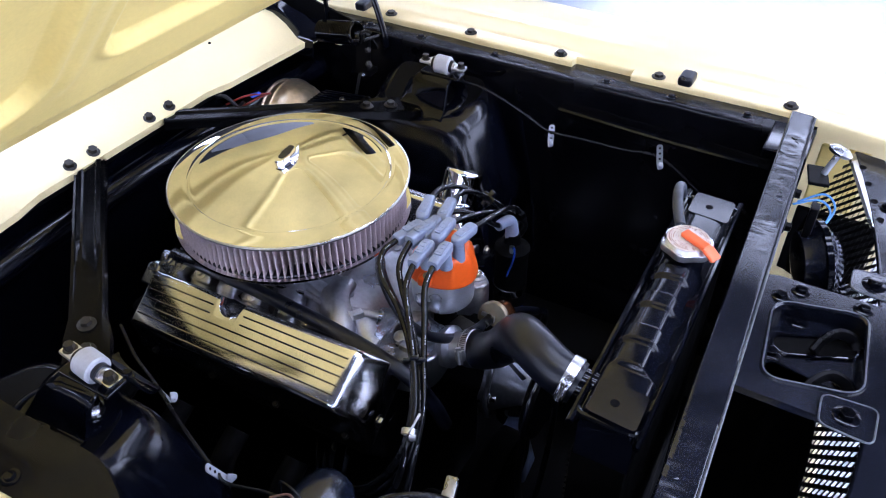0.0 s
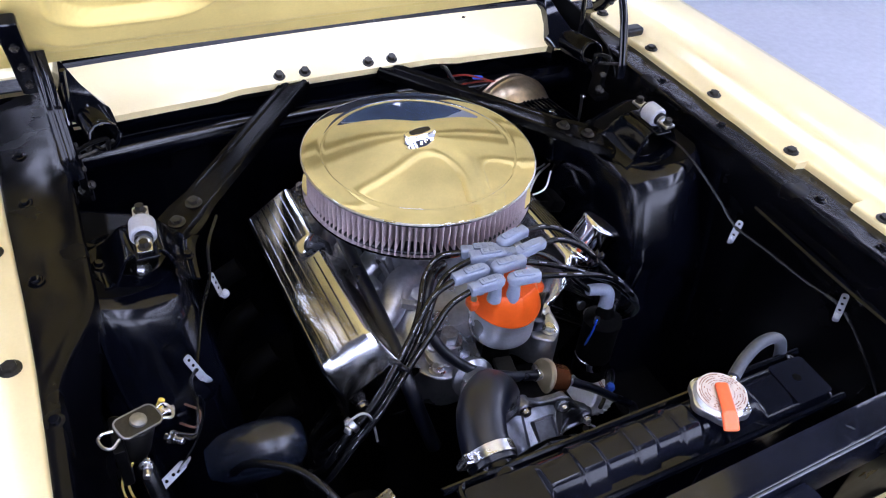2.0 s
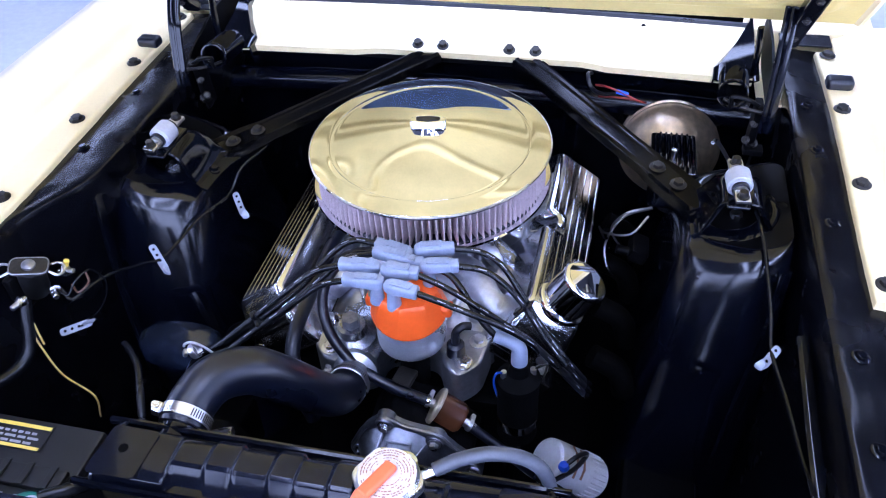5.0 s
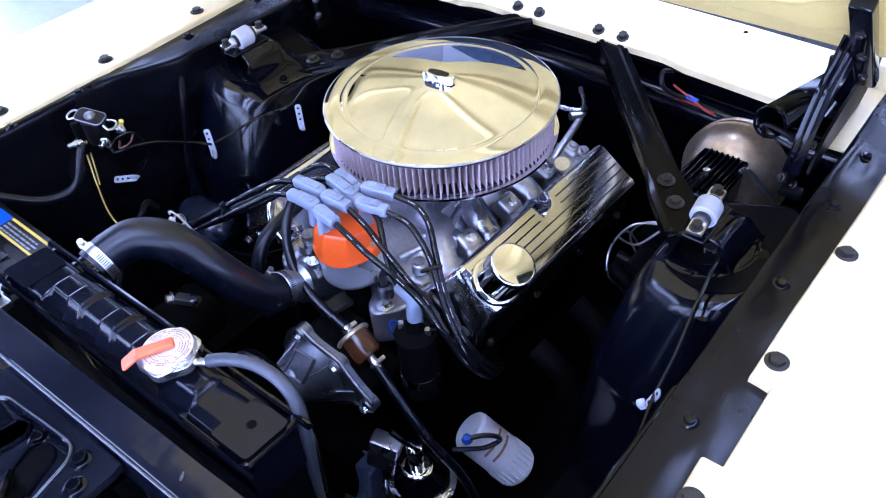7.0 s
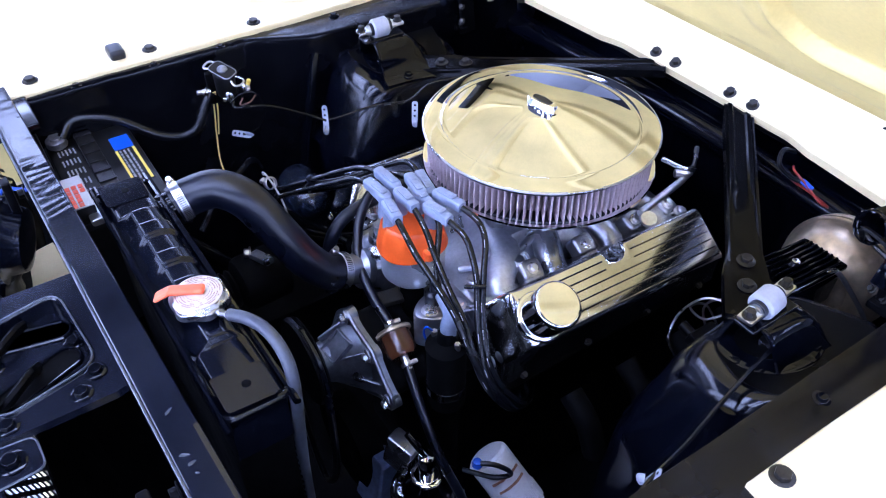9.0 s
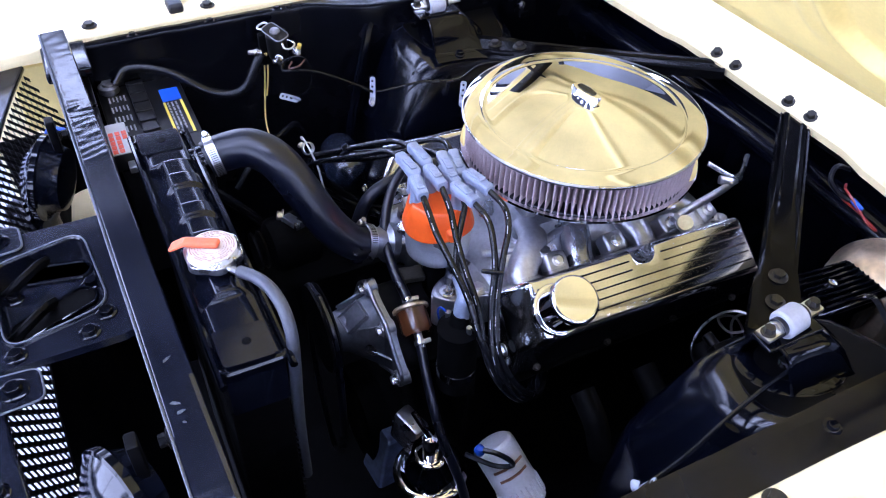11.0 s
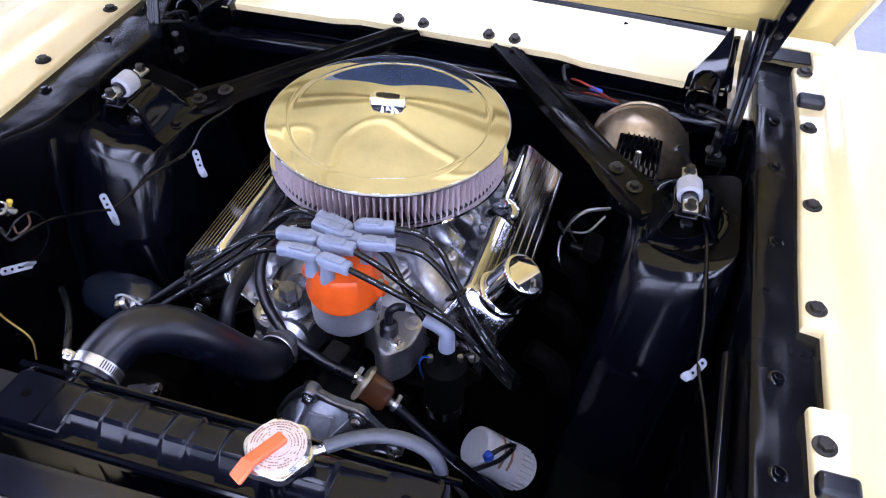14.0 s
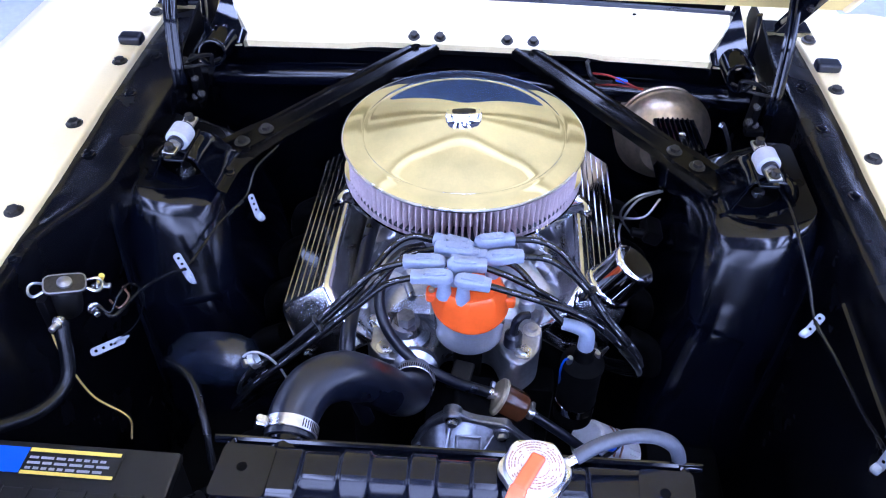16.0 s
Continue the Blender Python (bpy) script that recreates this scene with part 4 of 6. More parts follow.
for a, b, c, d in ((-0.42, -0.16, -0.725, -0.655), (0.30, 0.42, -0.700, -0.645)):
    solo("splash_panel", sheet([[(x, c, 0.690), (x, (c + d) / 2, 0.702), (x, d, 0.708)] for x in (a, (a + b) / 2, b)], 0.002), YELLOW, "cream yellow painted splash panel below the radiator support", "panel", "splash panels")
solo("front_valance", box(-0.62, 0.62, -0.862, -0.84, 0.12, 0.20, 0.006), YELLOW, "cream yellow painted valance below the grille", "valance")


def horn(x, y, z, yaw):
    h = thing("horn", "black steel disc horn behind the grille", "horn", (x, y, z), "horns")
    m = frame_at((x, y, z), (math.sin(yaw), -math.cos(yaw), 0.15))
    part("body", lathe([(0.02, -0.035), (0.045, -0.030), (0.052, -0.012), (0.060, -0.006), (0.060, 0.004), (0.052, 0.010), (0.035, 0.022), (0.0, 0.026)], m, 36), NOSEBLACK, h)
    part("trumpet", lathe([(0.024, 0.0), (0.026, 0.03), (0.040, 0.05), (0.041, 0.054), (0.036, 0.052), (0.02, 0.03)], m @ pose(0.0, -0.035, 0.0, 60, 0, 0), 24), BLACK, h)
    part("bracket", cbox((0.02, 0.012, 0.09), pose(x, y + 0.03, z + 0.045), 0.003), SATIN, h)
    part("rim", lathe([(0.0590, -0.007), (0.0625, -0.005), (0.0625, 0.003), (0.0590, 0.005)], m, 36, False, False), BLACK, h)
    return h


horn(0.285, -0.715, 0.835, 0.4)
horn(-0.285, -0.722, 0.835, -0.4)
strip = thing("nose_strip", "pale galvanised steel strip with punched holes at the nose", "strip", (0.46, -0.77, 0.868))
part("band", sheet([[(x, -0.768 + 0.30 * (x - 0.4) + a, 0.868 + b) for a, b in ((-0.016, -0.004), (-0.013, 0), (0.013, 0), (0.016, -0.004))] for x in (0.36, 0.42, 0.48, 0.555)], 0.0015), STEEL, strip)
for x in (0.38, 0.425, 0.47, 0.515):
    part("hole", lathe([(0.0055, 0.0), (0.0055, 0.0006)], pose(x, -0.768 + 0.30 * (x - 0.4), 0.8697), 12), PITCH, strip)
adj = thing("headlight_adjuster", "grey steel stud with a round head near the fender", "adjuster", (0.44, -0.68, 0.89))
part("stud", lathe([(0.005, 0), (0.005, 0.035), (0.017, 0.038), (0.019, 0.043), (0.012, 0.048), (0, 0.049)], frame_at((0.44, -0.682, 0.885), (0.2, -0.3, 1)), 20), STEEL, adj)
part("foot", cbox((0.06, 0.03, 0.006), pose(0.435, -0.675, 0.882, 0, 4, 10), 0.002), SATIN, adj)
solo("horn_wire", tube([(0.36, -0.66, 0.875), (0.378, -0.692, 0.888), (0.372, -0.712, 0.872), (0.335, -0.702, 0.85)], 0.0017, 8), WIRE_L, "blue wire looping behind the radiator support", "wire", "horn wires")
solo("horn_wire", tube([(0.35, -0.655, 0.875), (0.368, -0.688, 0.882), (0.364, -0.708, 0.868), (0.325, -0.700, 0.85)], 0.0017, 8), WIRE_L, "light blue wire looping behind the radiator support", "wire", "horn wires")
solo("horn_wire", tube([(-0.345, -0.665, 0.86), (-0.36, -0.70, 0.865), (-0.32, -0.715, 0.85)], 0.003, 8), WIRE_B, "blue wire looping behind the radiator support", "wire", "horn wires")


# ---- engine ----
ac = thing("air_cleaner", "round chrome air cleaner with a pleated purple-grey filter", "air cleaner", (0, 0, 0.87))
am = pose(-0.003, 0.0, 0)
lid = part("lid", lathe([(0.1743, 0.9218), (0.1746, 0.9240), (0.1738, 0.9249), (0.170, 0.9254), (0.163, 0.9261), (0.154, 0.9267), (0.1490, 0.9272), (0.1476, 0.9279), (0.1462, 0.9280), (0.1448, 0.9272), (0.1430, 0.9270),
                         (0.139, 0.9276), (0.134, 0.9286), (0.110, 0.9329), (0.08, 0.9379), (0.05, 0.9429), (0.03, 0.9461), (0.022, 0.9470), (0.0, 0.9472)], am, 128), CHROME, ac, "mirror chrome lid", 25)
part("lid_rim", tube([(-0.003 + 0.1743 * math.cos(2 * math.pi * k / 96), 0.1743 * math.sin(2 * math.pi * k / 96), 0.9230) for k in range(97)], 0.0019, 8, 1), RIM, ac, "brushed rolled edge of the lid")
PLEATS, SUB = 114, 10
rings = []
for r_in, z in ((0.0, 0.8662), (0.0, 0.876), (0.0, 0.89), (0.0, 0.904), (0.0, 0.919)):
    ring = []
    for i in range(PLEATS * SUB):
        a = 2 * math.pi * i / (PLEATS * SUB)
        w = abs(((PLEATS * a / (2 * math.pi)) % 1.0) * 2 - 1)
        rr = 0.1440 + 0.0245 * step((0.52 - w) / 0.16) - 0.0012 * min(1, w / 0.35) ** 2 + 0.0006 * math.sin(7 * a + 300 * z)
        ring.append((rr * math.cos(a) - 0.003, rr * math.sin(a), z))
    rings.append(ring)
part("filter_element", loft(rings), GAUZE, ac, "pleated oiled gauze filter", 70)
part("filter_seal", joined(lathe([(0.140, 0.8658), (0.1660, 0.8658), (0.1670, 0.867), (0.1660, 0.8685), (0.140, 0.8685)], am, 96), lathe([(0.150, 0.915), (0.1700, 0.915), (0.1725, 0.9175), (0.1730, 0.9212), (0.150, 0.9212)], am, 96)), RUBBER, ac)
part("base", lathe([(0.1695, 0.8655), (0.1755, 0.8665), (0.1765, 0.8635), (0.174, 0.8605), (0.160, 0.858), (0.12, 0.852), (0.075, 0.845), (0.066, 0.835), (0.066, 0.82)], am, 96), CHROME, ac, "chrome base pan")
nut = part("wing_nut", prism(rounded([(-0.026, -0.006), (-0.010, -0.0105), (0.010, -0.0105), (0.026, -0.006), (0.026, 0.006), (0.010, 0.0105), (-0.010, 0.0105), (-0.026, 0.006)], 0.006, 4), 0, 0.013, pose(-0.004, 0, 0.9478, 0, 0, 8), 0.004), CHROME, ac, "chrome oval centre nut")
part("neck", lathe([(0.012, 0.945), (0.012, 0.950)], am, 20), CHROME, nut)
part("emblem", prism(rounded([(-0.017, -0.004), (0, -0.0065), (0.017, -0.004), (0.017, 0.004), (0, 0.0065), (-0.017, 0.004)], 0.003, 3), 0.0132, 0.0138, pose(-0.004, 0, 0.9478, 0, 0, 8)), BOLT, nut)

carb = thing("carburetor", "dark grey cast carburetor under the air cleaner", "carburetor", (0, 0, 0.8))
part("body", joined(box(-0.06, 0.06, -0.09, 0.09, 0.80, 0.835, 0.006), lathe([(0.064, 0.80), (0.064, 0.845)], am, 32)), DULL, carb)
part("bowl", box(-0.05, 0.05, -0.115, -0.088, 0.795, 0.832, 0.006), DULL, carb)
part("linkage", joined(tube([(0.135, 0.095, 0.800), (0.125, 0.14, 0.800), (0.113, 0.20, 0.800), (0.105, 0.225, 0.800)], 0.0062, 10), tube([(0.100, 0.245, 0.802), (0.108, 0.222, 0.806), (0.098, 0.205, 0.808)], 0.007, 8), tube([(0.06, 0.215, 0.81), (0.10, 0.24, 0.803), (0.06, 0.30, 0.80)], 0.004, 8), lathe([(0.006, -0.006), (0.012, -0.006), (0.013, 0), (0.012, 0.006), (0.006, 0.006)], frame_at((0.150, 0.098, 0.796), (0.4, -0.3, 1)), 18), tube([(0.07, 0.0, 0.80), (0.082, 0.02, 0.83), (0.078, 0.045, 0.835)], 0.004, 8), cbox((0.006, 0.05, 0.02), pose(0.078, 0.03, 0.812, 20), 0.002)), STEEL, carb, "steel throttle linkage")

block = thing("engine_block", "black engine block and heads, deep shade put into the colour", "engine", (0, 0, 0.4))
# block and heads take the near-black that stands for missing light
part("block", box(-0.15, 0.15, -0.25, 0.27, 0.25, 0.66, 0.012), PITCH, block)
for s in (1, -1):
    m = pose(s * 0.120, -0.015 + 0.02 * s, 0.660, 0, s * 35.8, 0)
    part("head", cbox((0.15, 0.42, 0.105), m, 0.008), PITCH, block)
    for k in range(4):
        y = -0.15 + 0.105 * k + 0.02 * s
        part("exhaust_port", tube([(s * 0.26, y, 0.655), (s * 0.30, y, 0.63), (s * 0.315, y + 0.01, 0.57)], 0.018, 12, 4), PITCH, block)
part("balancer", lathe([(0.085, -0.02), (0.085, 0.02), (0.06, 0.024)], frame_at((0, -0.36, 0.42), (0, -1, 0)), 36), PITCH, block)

man = thing("intake_manifold", "bare cast aluminium intake manifold with runners", "manifold", (0, 0, 0.75))
part("plenum", loft([[(x * k, y * k2 - 0.005, z) for x, y in rounded([(-0.13, -0.215), (0.13, -0.215), (0.13, 0.215), (-0.13, 0.215)], 0.03, 5)] for z, k, k2 in ((0.70, 1.0, 1.0), (0.735, 0.98, 0.99), (0.755, 0.80, 0.93), (0.775, 0.62, 0.72), (0.798, 0.56, 0.52), (0.803, 0.53, 0.50))]), CAST, man, smooth=45)
for s in (1, -1):
    for k, y in enumerate((-0.155, -0.06, 0.05, 0.15)):
        yy = y * 0.7
        part("runner", tube([(s * 0.045, yy, 0.785), (s * 0.08, yy * 1.1, 0.783), (s * 0.115, y, 0.765), (s * 0.15, y * 1.02, 0.735)], lambda t: 0.024 - 0.003 * t, 14, 5, 0.85), CAST, man, smooth=60)
        part("bolt", hexbolt((s * 0.132, y + 0.045, 0.757), (s * 0.4, 0, 1), r=0.007, h=0.006, washer=0.011, turn=k), STEEL, man)
    part("flange", cbox((0.035, 0.43, 0.014), pose(s * 0.138, -0.005, 0.745, 0, s * 38, 0), 0.004), CAST, man)
for x, y in ((0.065, -0.135), (-0.06, -0.13), (0.1, -0.19), (0.105, -0.115)):
    part("boss", lathe([(0.012, 0), (0.011, 0.014), (0.0085, 0.016), (0.0085, 0.020), (0, 0.021)], pose(x, y, 0.77), 14), CAST, man)
# water crossover and the plate at the front
front = rounded([(-0.118, -0.20), (-0.115, -0.265), (-0.088, -0.290), (-0.055, -0.290), (-0.022, -0.285), (-0.014, -0.238), (0.056, -0.238), (0.070, -0.272), (0.092, -0.288), (0.118, -0.262), (0.125, -0.20)], 0.016, 4)
part("front_crossover", prism(front, 0.700, 0.757, None, 0.006), CAST, man, smooth=45)
part("thermostat_boss", lathe([(0.034, 0.75), (0.032, 0.765), (0.021, 0.772), (0.019, 0.785), (0.0, 0.785)], pose(-0.062, -0.247, 0), 24), CAST, man)
part("hex_plug", hexbolt((-0.062, -0.247, 0.782), r=0.0125, h=0.016, washer=0.016), DULL, man, "dark steel hex plug")
part("brass_fitting", joined(tube([(-0.088, -0.232, 0.768), (-0.094, -0.238, 0.785), (-0.092, -0.252, 0.792)], 0.007, 10, 4), hexbolt((-0.092, -0.252, 0.79), (0, -0.6, 0.6), r=0.009, h=0.009, washer=0.0095)), STEEL, man)
part("sensor", joined(lathe([(0.013, 0.757), (0.012, 0.775), (0.008, 0.779)], pose(0.082, -0.247, 0), 16), tube([(0.082, -0.247, 0.775), (0.083, -0.246, 0.797), (0.091, -0.240, 0.804), (0.100, -0.235, 0.801)], 0.0058, 8)), RUBBER, man, "black sensor plug on the manifold")
for p in ((-0.088, -0.270, 0.758), (0.096, -0.262, 0.758), (-0.108, -0.225, 0.758), (0.108, -0.222, 0.758)):
    part("bolt", hexbolt(p, r=0.0078, h=0.006, washer=0.0125, turn=p[0] * 40), STEEL, man)
part("neck", lathe([(0.030, -0.012), (0.031, 0.0), (0.023, 0.006), (0.022, 0.034), (0.024, 0.036), (0.018, 0.036)], frame_at((-0.045, -0.297, 0.748), (0, -1, 0.35)), 28), CAST, man, "cast water outlet neck")
part("vacuum_fitting", joined(hexbolt((-0.096, -0.155, 0.782), (1, -0.35, -0.25), r=0.0085, h=0.020, washer=0.0095), tube([(-0.100, -0.149, 0.784), (-0.093, -0.076, 0.790), (-0.12, 0.05, 0.80)], 0.004, 8)), STEEL, man, "plated vacuum fitting and pipe")
for s in (1, -1):
    for k, y in enumerate((-0.105, -0.005, 0.095, 0.165)):
        lug = part("lug", cbox((0.030, 0.034, 0.030), pose(s * 0.118, y, 0.770, 0, s * 30, 8 * (k - 1)), 0.006, 3), CAST, man)
        part("bolt", hexbolt((s * 0.127, y, 0.783), (s * 0.5, 0, 0.86), r=0.006, h=0.006, washer=0.009, turn=k), STEEL, lug)
    part("rib", tube([(s * 0.06, -0.19, 0.772), (s * 0.085, -0.12, 0.780), (s * 0.075, -0.06, 0.790)], 0.006, 10, 5), CAST, man)


def cover(s):
    """A finned valve cover; u runs from the inner edge outwards, v along the engine, n away from it."""
    y0 = -0.207 if s > 0 else -0.248
    L = 0.405
    org = Vector((s * 0.170, y0, 0.8165 if s > 0 else 0.823))
    eu = Vector((s * 0.81, 0, -0.585)).normalized()
    ev = Vector((s * 0.012, 1, -0.030)).normalized()
    en = Vector((s * 0.585, 0, 0.81))
    en = (en - ev * en.dot(ev)).normalized()
    W = 0.088

    def at(u, v, n):
        return org + eu * u + ev * v + en * n
    vc = thing("valve_cover", "polished aluminium valve cover with fine milled grooves", "valve cover", at(W / 2, L / 2, -0.06), "valve covers")
    vn = 0.205 if s > 0 else 0.232
    ends = (-0.007, -0.004, 0.0, 0.004, 0.008, 0.012, 0.015, 0.018, 0.0195, 0.021, 0.0225, 0.024, 0.027)
    vs = list(ends) + [0.034, 0.06, 0.10] + [vn - 0.024 + 0.003 * k for k in range(17)] + [0.30, L - 0.06] + [L - q for q in ends[::-1]]

    def ring_at(v, tuck, dent=0.0):
        r = 0.009
        pr = [(-0.012, -0.088), (-0.007, -0.050), (-0.002 + dent * 0.25, -0.030), (dent * 0.75, -0.020), (dent * 0.97, -0.010), (dent, -r), (dent + r * 0.3, -r * 0.3), (dent + r, 0.0),
              (W * 0.4, 0.0), (W * 0.7, 0.0), (W - r, 0.0), (W - r * 0.3, -r * 0.3), (W, -r), (W + 0.008, -0.03), (W + 0.017, -0.06), (W + 0.026, -0.088)]
        return [at(u, v, -tuck + n * (1 - tuck / 0.088)) for u, n in pr]

    rings = []
    for v in vs:
        e = min(v, L - v)
        tuck = 0.0
        if e < 0.028:
            # the end falls away in one curved face, ever steeper
            q = (0.028 - e) ** 2 / (0.035 - e)
            tuck = 1.25 * q + 8 * q * q
        dv = abs(v - vn)
        rings.append(ring_at(v, tuck, 0.020 * math.sqrt(max(0, 1 - (dv / 0.0205) ** 2)) if dv < 0.0205 else 0.0))
    rings = [ring_at(-0.0125, 0.085), ring_at(-0.0105, 0.060), ring_at(-0.0090, 0.048)] + rings + [ring_at(L + 0.009, 0.048), ring_at(L + 0.0105, 0.060), ring_at(L + 0.0125, 0.085)]
    part("body", loft(rings), POLISHED, vc, smooth=62)
    # flange coloured dark like the bolts, in place of its dark reflections
    part("flange", cbox((0.122, L + 0.024, 0.004), Matrix.Translation(at(W / 2 + 0.006, L / 2, -0.090)) @ Matrix((eu, ev, en)).transposed().to_4x4(), 0.0015), BOLT, vc)
    for k in range(6):
        u = 0.0165 + 0.0125 * k
        spans = [(0.030, L - 0.030)]
        if u < 0.035:
            spans = [(0.030, vn - 0.027), (vn + 0.027, L - 0.030)]
        for a, b in spans:
            # a raised bead stands for each groove, its shade given by darker metal
            part("groove", loft([[at(u - 0.0012, v, 0.0001), at(u, v, 0.0009), at(u + 0.0012, v, 0.0001)] for v in (a, b)]), GROOVE, vc, "milled groove drawn as a darker raised bead")
    for v in (0.03, 0.15, 0.27, 0.385):
        part("bolt", hexbolt(at(W + 0.024, v, -0.087), en, r=0.0045, h=0.004, washer=0.0065, turn=v * 9), BOLT, vc)
    part("bolt", hexbolt(at(W * 0.86, -0.018, -0.060), -ev, r=0.006, h=0.005, washer=0.009), STEEL, vc)
    return at, en, ev, eu


at_r, en_r, ev_r, eu_r = cover(1)
cover(-1)
ocm = frame_at(at_r(0.049, 0.047, 0.0), en_r + Vector((-0.05, -0.01, 0.03)))
oc = thing("oil_filler_cap", "chrome push-in oil filler cap on the valve cover", "oil cap", ocm.translation)
part("collar", lathe([(0.0345, -0.004), (0.0362, -0.001), (0.0366, 0.003), (0.0355, 0.006), (0.032, 0.008)], ocm, 48), CHROME, oc)
part("cap", lathe([(0.0315, 0.004), (0.0318, 0.010), (0.0322, 0.050), (0.0330, 0.053), (0.0325, 0.0575), (0.0305, 0.0596), (0.0285, 0.0602), (0.0270, 0.0603), (0.012, 0.0604), (0.0, 0.0604)], ocm, 56), CHROME, oc)

# distributor
dis = thing("distributor", "grey distributor body under an orange cap", "distributor", (0.022, -0.243, 0.72))
dm = pose(0.022, -0.243, 0)
part("body", lathe([(0.024, 0.760), (0.026, 0.762), (0.040, 0.769), (0.0455, 0.776), (0.0465, 0.786), (0.0465, 0.800), (0.0458, 0.801), (0.0458, 0.804), (0.0468, 0.805), (0.0468, 0.832)], dm, 48), BODYGREY, dis)
# lower stem near-black: shade painted in, unlike the grey body
part("stem", lathe([(0.020, 0.690), (0.021, 0.752), (0.024, 0.762)], dm, 32), PITCH, dis)
part("clamp_bracket", cbox((0.028, 0.045, 0.010), pose(0.015, -0.285, 0.728, 0, 0, -12), 0.003), BOLT, dis)
octs = []
for z, r, k in ((0.8205, 0.0502, 0.0), (0.823, 0.0508, 0.0), (0.836, 0.0490, 0.3), (0.848, 0.0465, 0.7), (0.862, 0.0430, 1.0), (0.866, 0.039, 1.0)):
    ring = []
    for i in range(64):
        a = 2 * math.pi * i / 64 + 0.2
        face = math.cos(math.pi / 8) / math.cos((a % (math.pi / 4)) - math.pi / 8)
        wave = 0.007 * (1 + math.cos(2 * a - 0.3)) / 2 if z < 0.83 else 0
        ring.append((0.022 + r * (1 - k + k * face) * math.cos(a), -0.243 + r * (1 - k + k * face) * math.sin(a), z + wave))
    octs.append(ring)
dcap = part("cap", loft(octs), ORANGE, dis, "bright orange ribbed cap", 30)
part("lug", box(0.060, 0.080, -0.254, -0.234, 0.829, 0.846, 0.005, 3), ORANGE, dcap)
part("lug", box(-0.036, -0.016, -0.252, -0.232, 0.829, 0.846, 0.005, 3), ORANGE, dcap)
for x in (0.072, -0.028):
    part("screw", lathe([(0.0045, 0.845), (0.0045, 0.849), (0.003, 0.851)], pose(x, -0.244, 0), 12), TAN, dcap)

# spark plug wires: post on the cap, direction of the boot, and the cable's way
WIRES = [
    ("l", (0.012, -0.208), (-0.035, -0.196), [(-0.060, -0.196, 0.893), (-0.088, -0.212, 0.880), (-0.118, -0.258, 0.858), (-0.160, -0.300, 0.836), (-0.210, -0.330, 0.806), (-0.250, -0.335, 0.765), (-0.268, -0.30, 0.70), (-0.25, -0.24, 0.64), (-0.18, -0.20, 0.62)]),
    ("l", (0.014, -0.224), (-0.032, -0.216), [(-0.058, -0.222, 0.885), (-0.085, -0.240, 0.872), (-0.122, -0.278, 0.846), (-0.162, -0.311, 0.826), (-0.212, -0.340, 0.797), (-0.255, -0.342, 0.750), (-0.272, -0.30, 0.69), (-0.25, -0.22, 0.63), (-0.18, -0.17, 0.61)]),
    ("l", (-0.022, -0.243), (-0.070, -0.245), [(-0.095, -0.254, 0.886), (-0.125, -0.275, 0.870), (-0.160, -0.302, 0.846), (-0.205, -0.332, 0.815), (-0.25, -0.345, 0.78), (-0.275, -0.335, 0.72), (-0.28, -0.28, 0.65), (-0.24, -0.20, 0.61), (-0.17, -0.15, 0.60)]),
    ("l", (-0.011, -0.266), (-0.058, -0.269), [(-0.082, -0.275, 0.883), (-0.115, -0.293, 0.862), (-0.155, -0.315, 0.836), (-0.200, -0.340, 0.805), (-0.245, -0.352, 0.765), (-0.28, -0.35, 0.71), (-0.285, -0.29, 0.64), (-0.25, -0.2, 0.60), (-0.17, -0.13, 0.59)]),
    ("r", (0.034, -0.203), (0.079, -0.192), [(0.105, -0.190, 0.893), (0.135, -0.200, 0.884), (0.163, -0.222, 0.862), (0.195, -0.245, 0.826), (0.232, -0.262, 0.788), (0.254, -0.252, 0.745), (0.260, -0.225, 0.705), (0.235, -0.19, 0.665), (0.17, -0.15, 0.64)]),
    ("r", (0.048, -0.229), (0.091, -0.221), [(0.115, -0.220, 0.890), (0.142, -0.226, 0.878), (0.168, -0.236, 0.856), (0.200, -0.256, 0.820), (0.238, -0.270, 0.778), (0.257, -0.256, 0.735), (0.260, -0.228, 0.695), (0.232, -0.18, 0.655), (0.17, -0.13, 0.63)]),
    ("c", (0.004, -0.226), (0.046, -0.224), [(0.070, -0.230, 0.888), (0.090, -0.243, 0.880), (0.108, -0.258, 0.864), (0.125, -0.268, 0.846), (0.142, -0.274, 0.831)]),
    ("r", (0.002, -0.247), (0.046, -0.247), [(0.072, -0.252, 0.885), (0.110, -0.262, 0.872), (0.150, -0.268, 0.850), (0.190, -0.270, 0.822), (0.235, -0.278, 0.775), (0.255, -0.262, 0.730), (0.257, -0.232, 0.69), (0.225, -0.19, 0.65), (0.17, -0.14, 0.62)]),
    ("r", (0.013, -0.273), (0.052, -0.279), [(0.078, -0.284, 0.890), (0.110, -0.289, 0.884), (0.145, -0.287, 0.868), (0.185, -0.282, 0.838), (0.225, -0.280, 0.792), (0.252, -0.260, 0.742), (0.257, -0.235, 0.70), (0.232, -0.20, 0.66), (0.17, -0.16, 0.63)]),
]
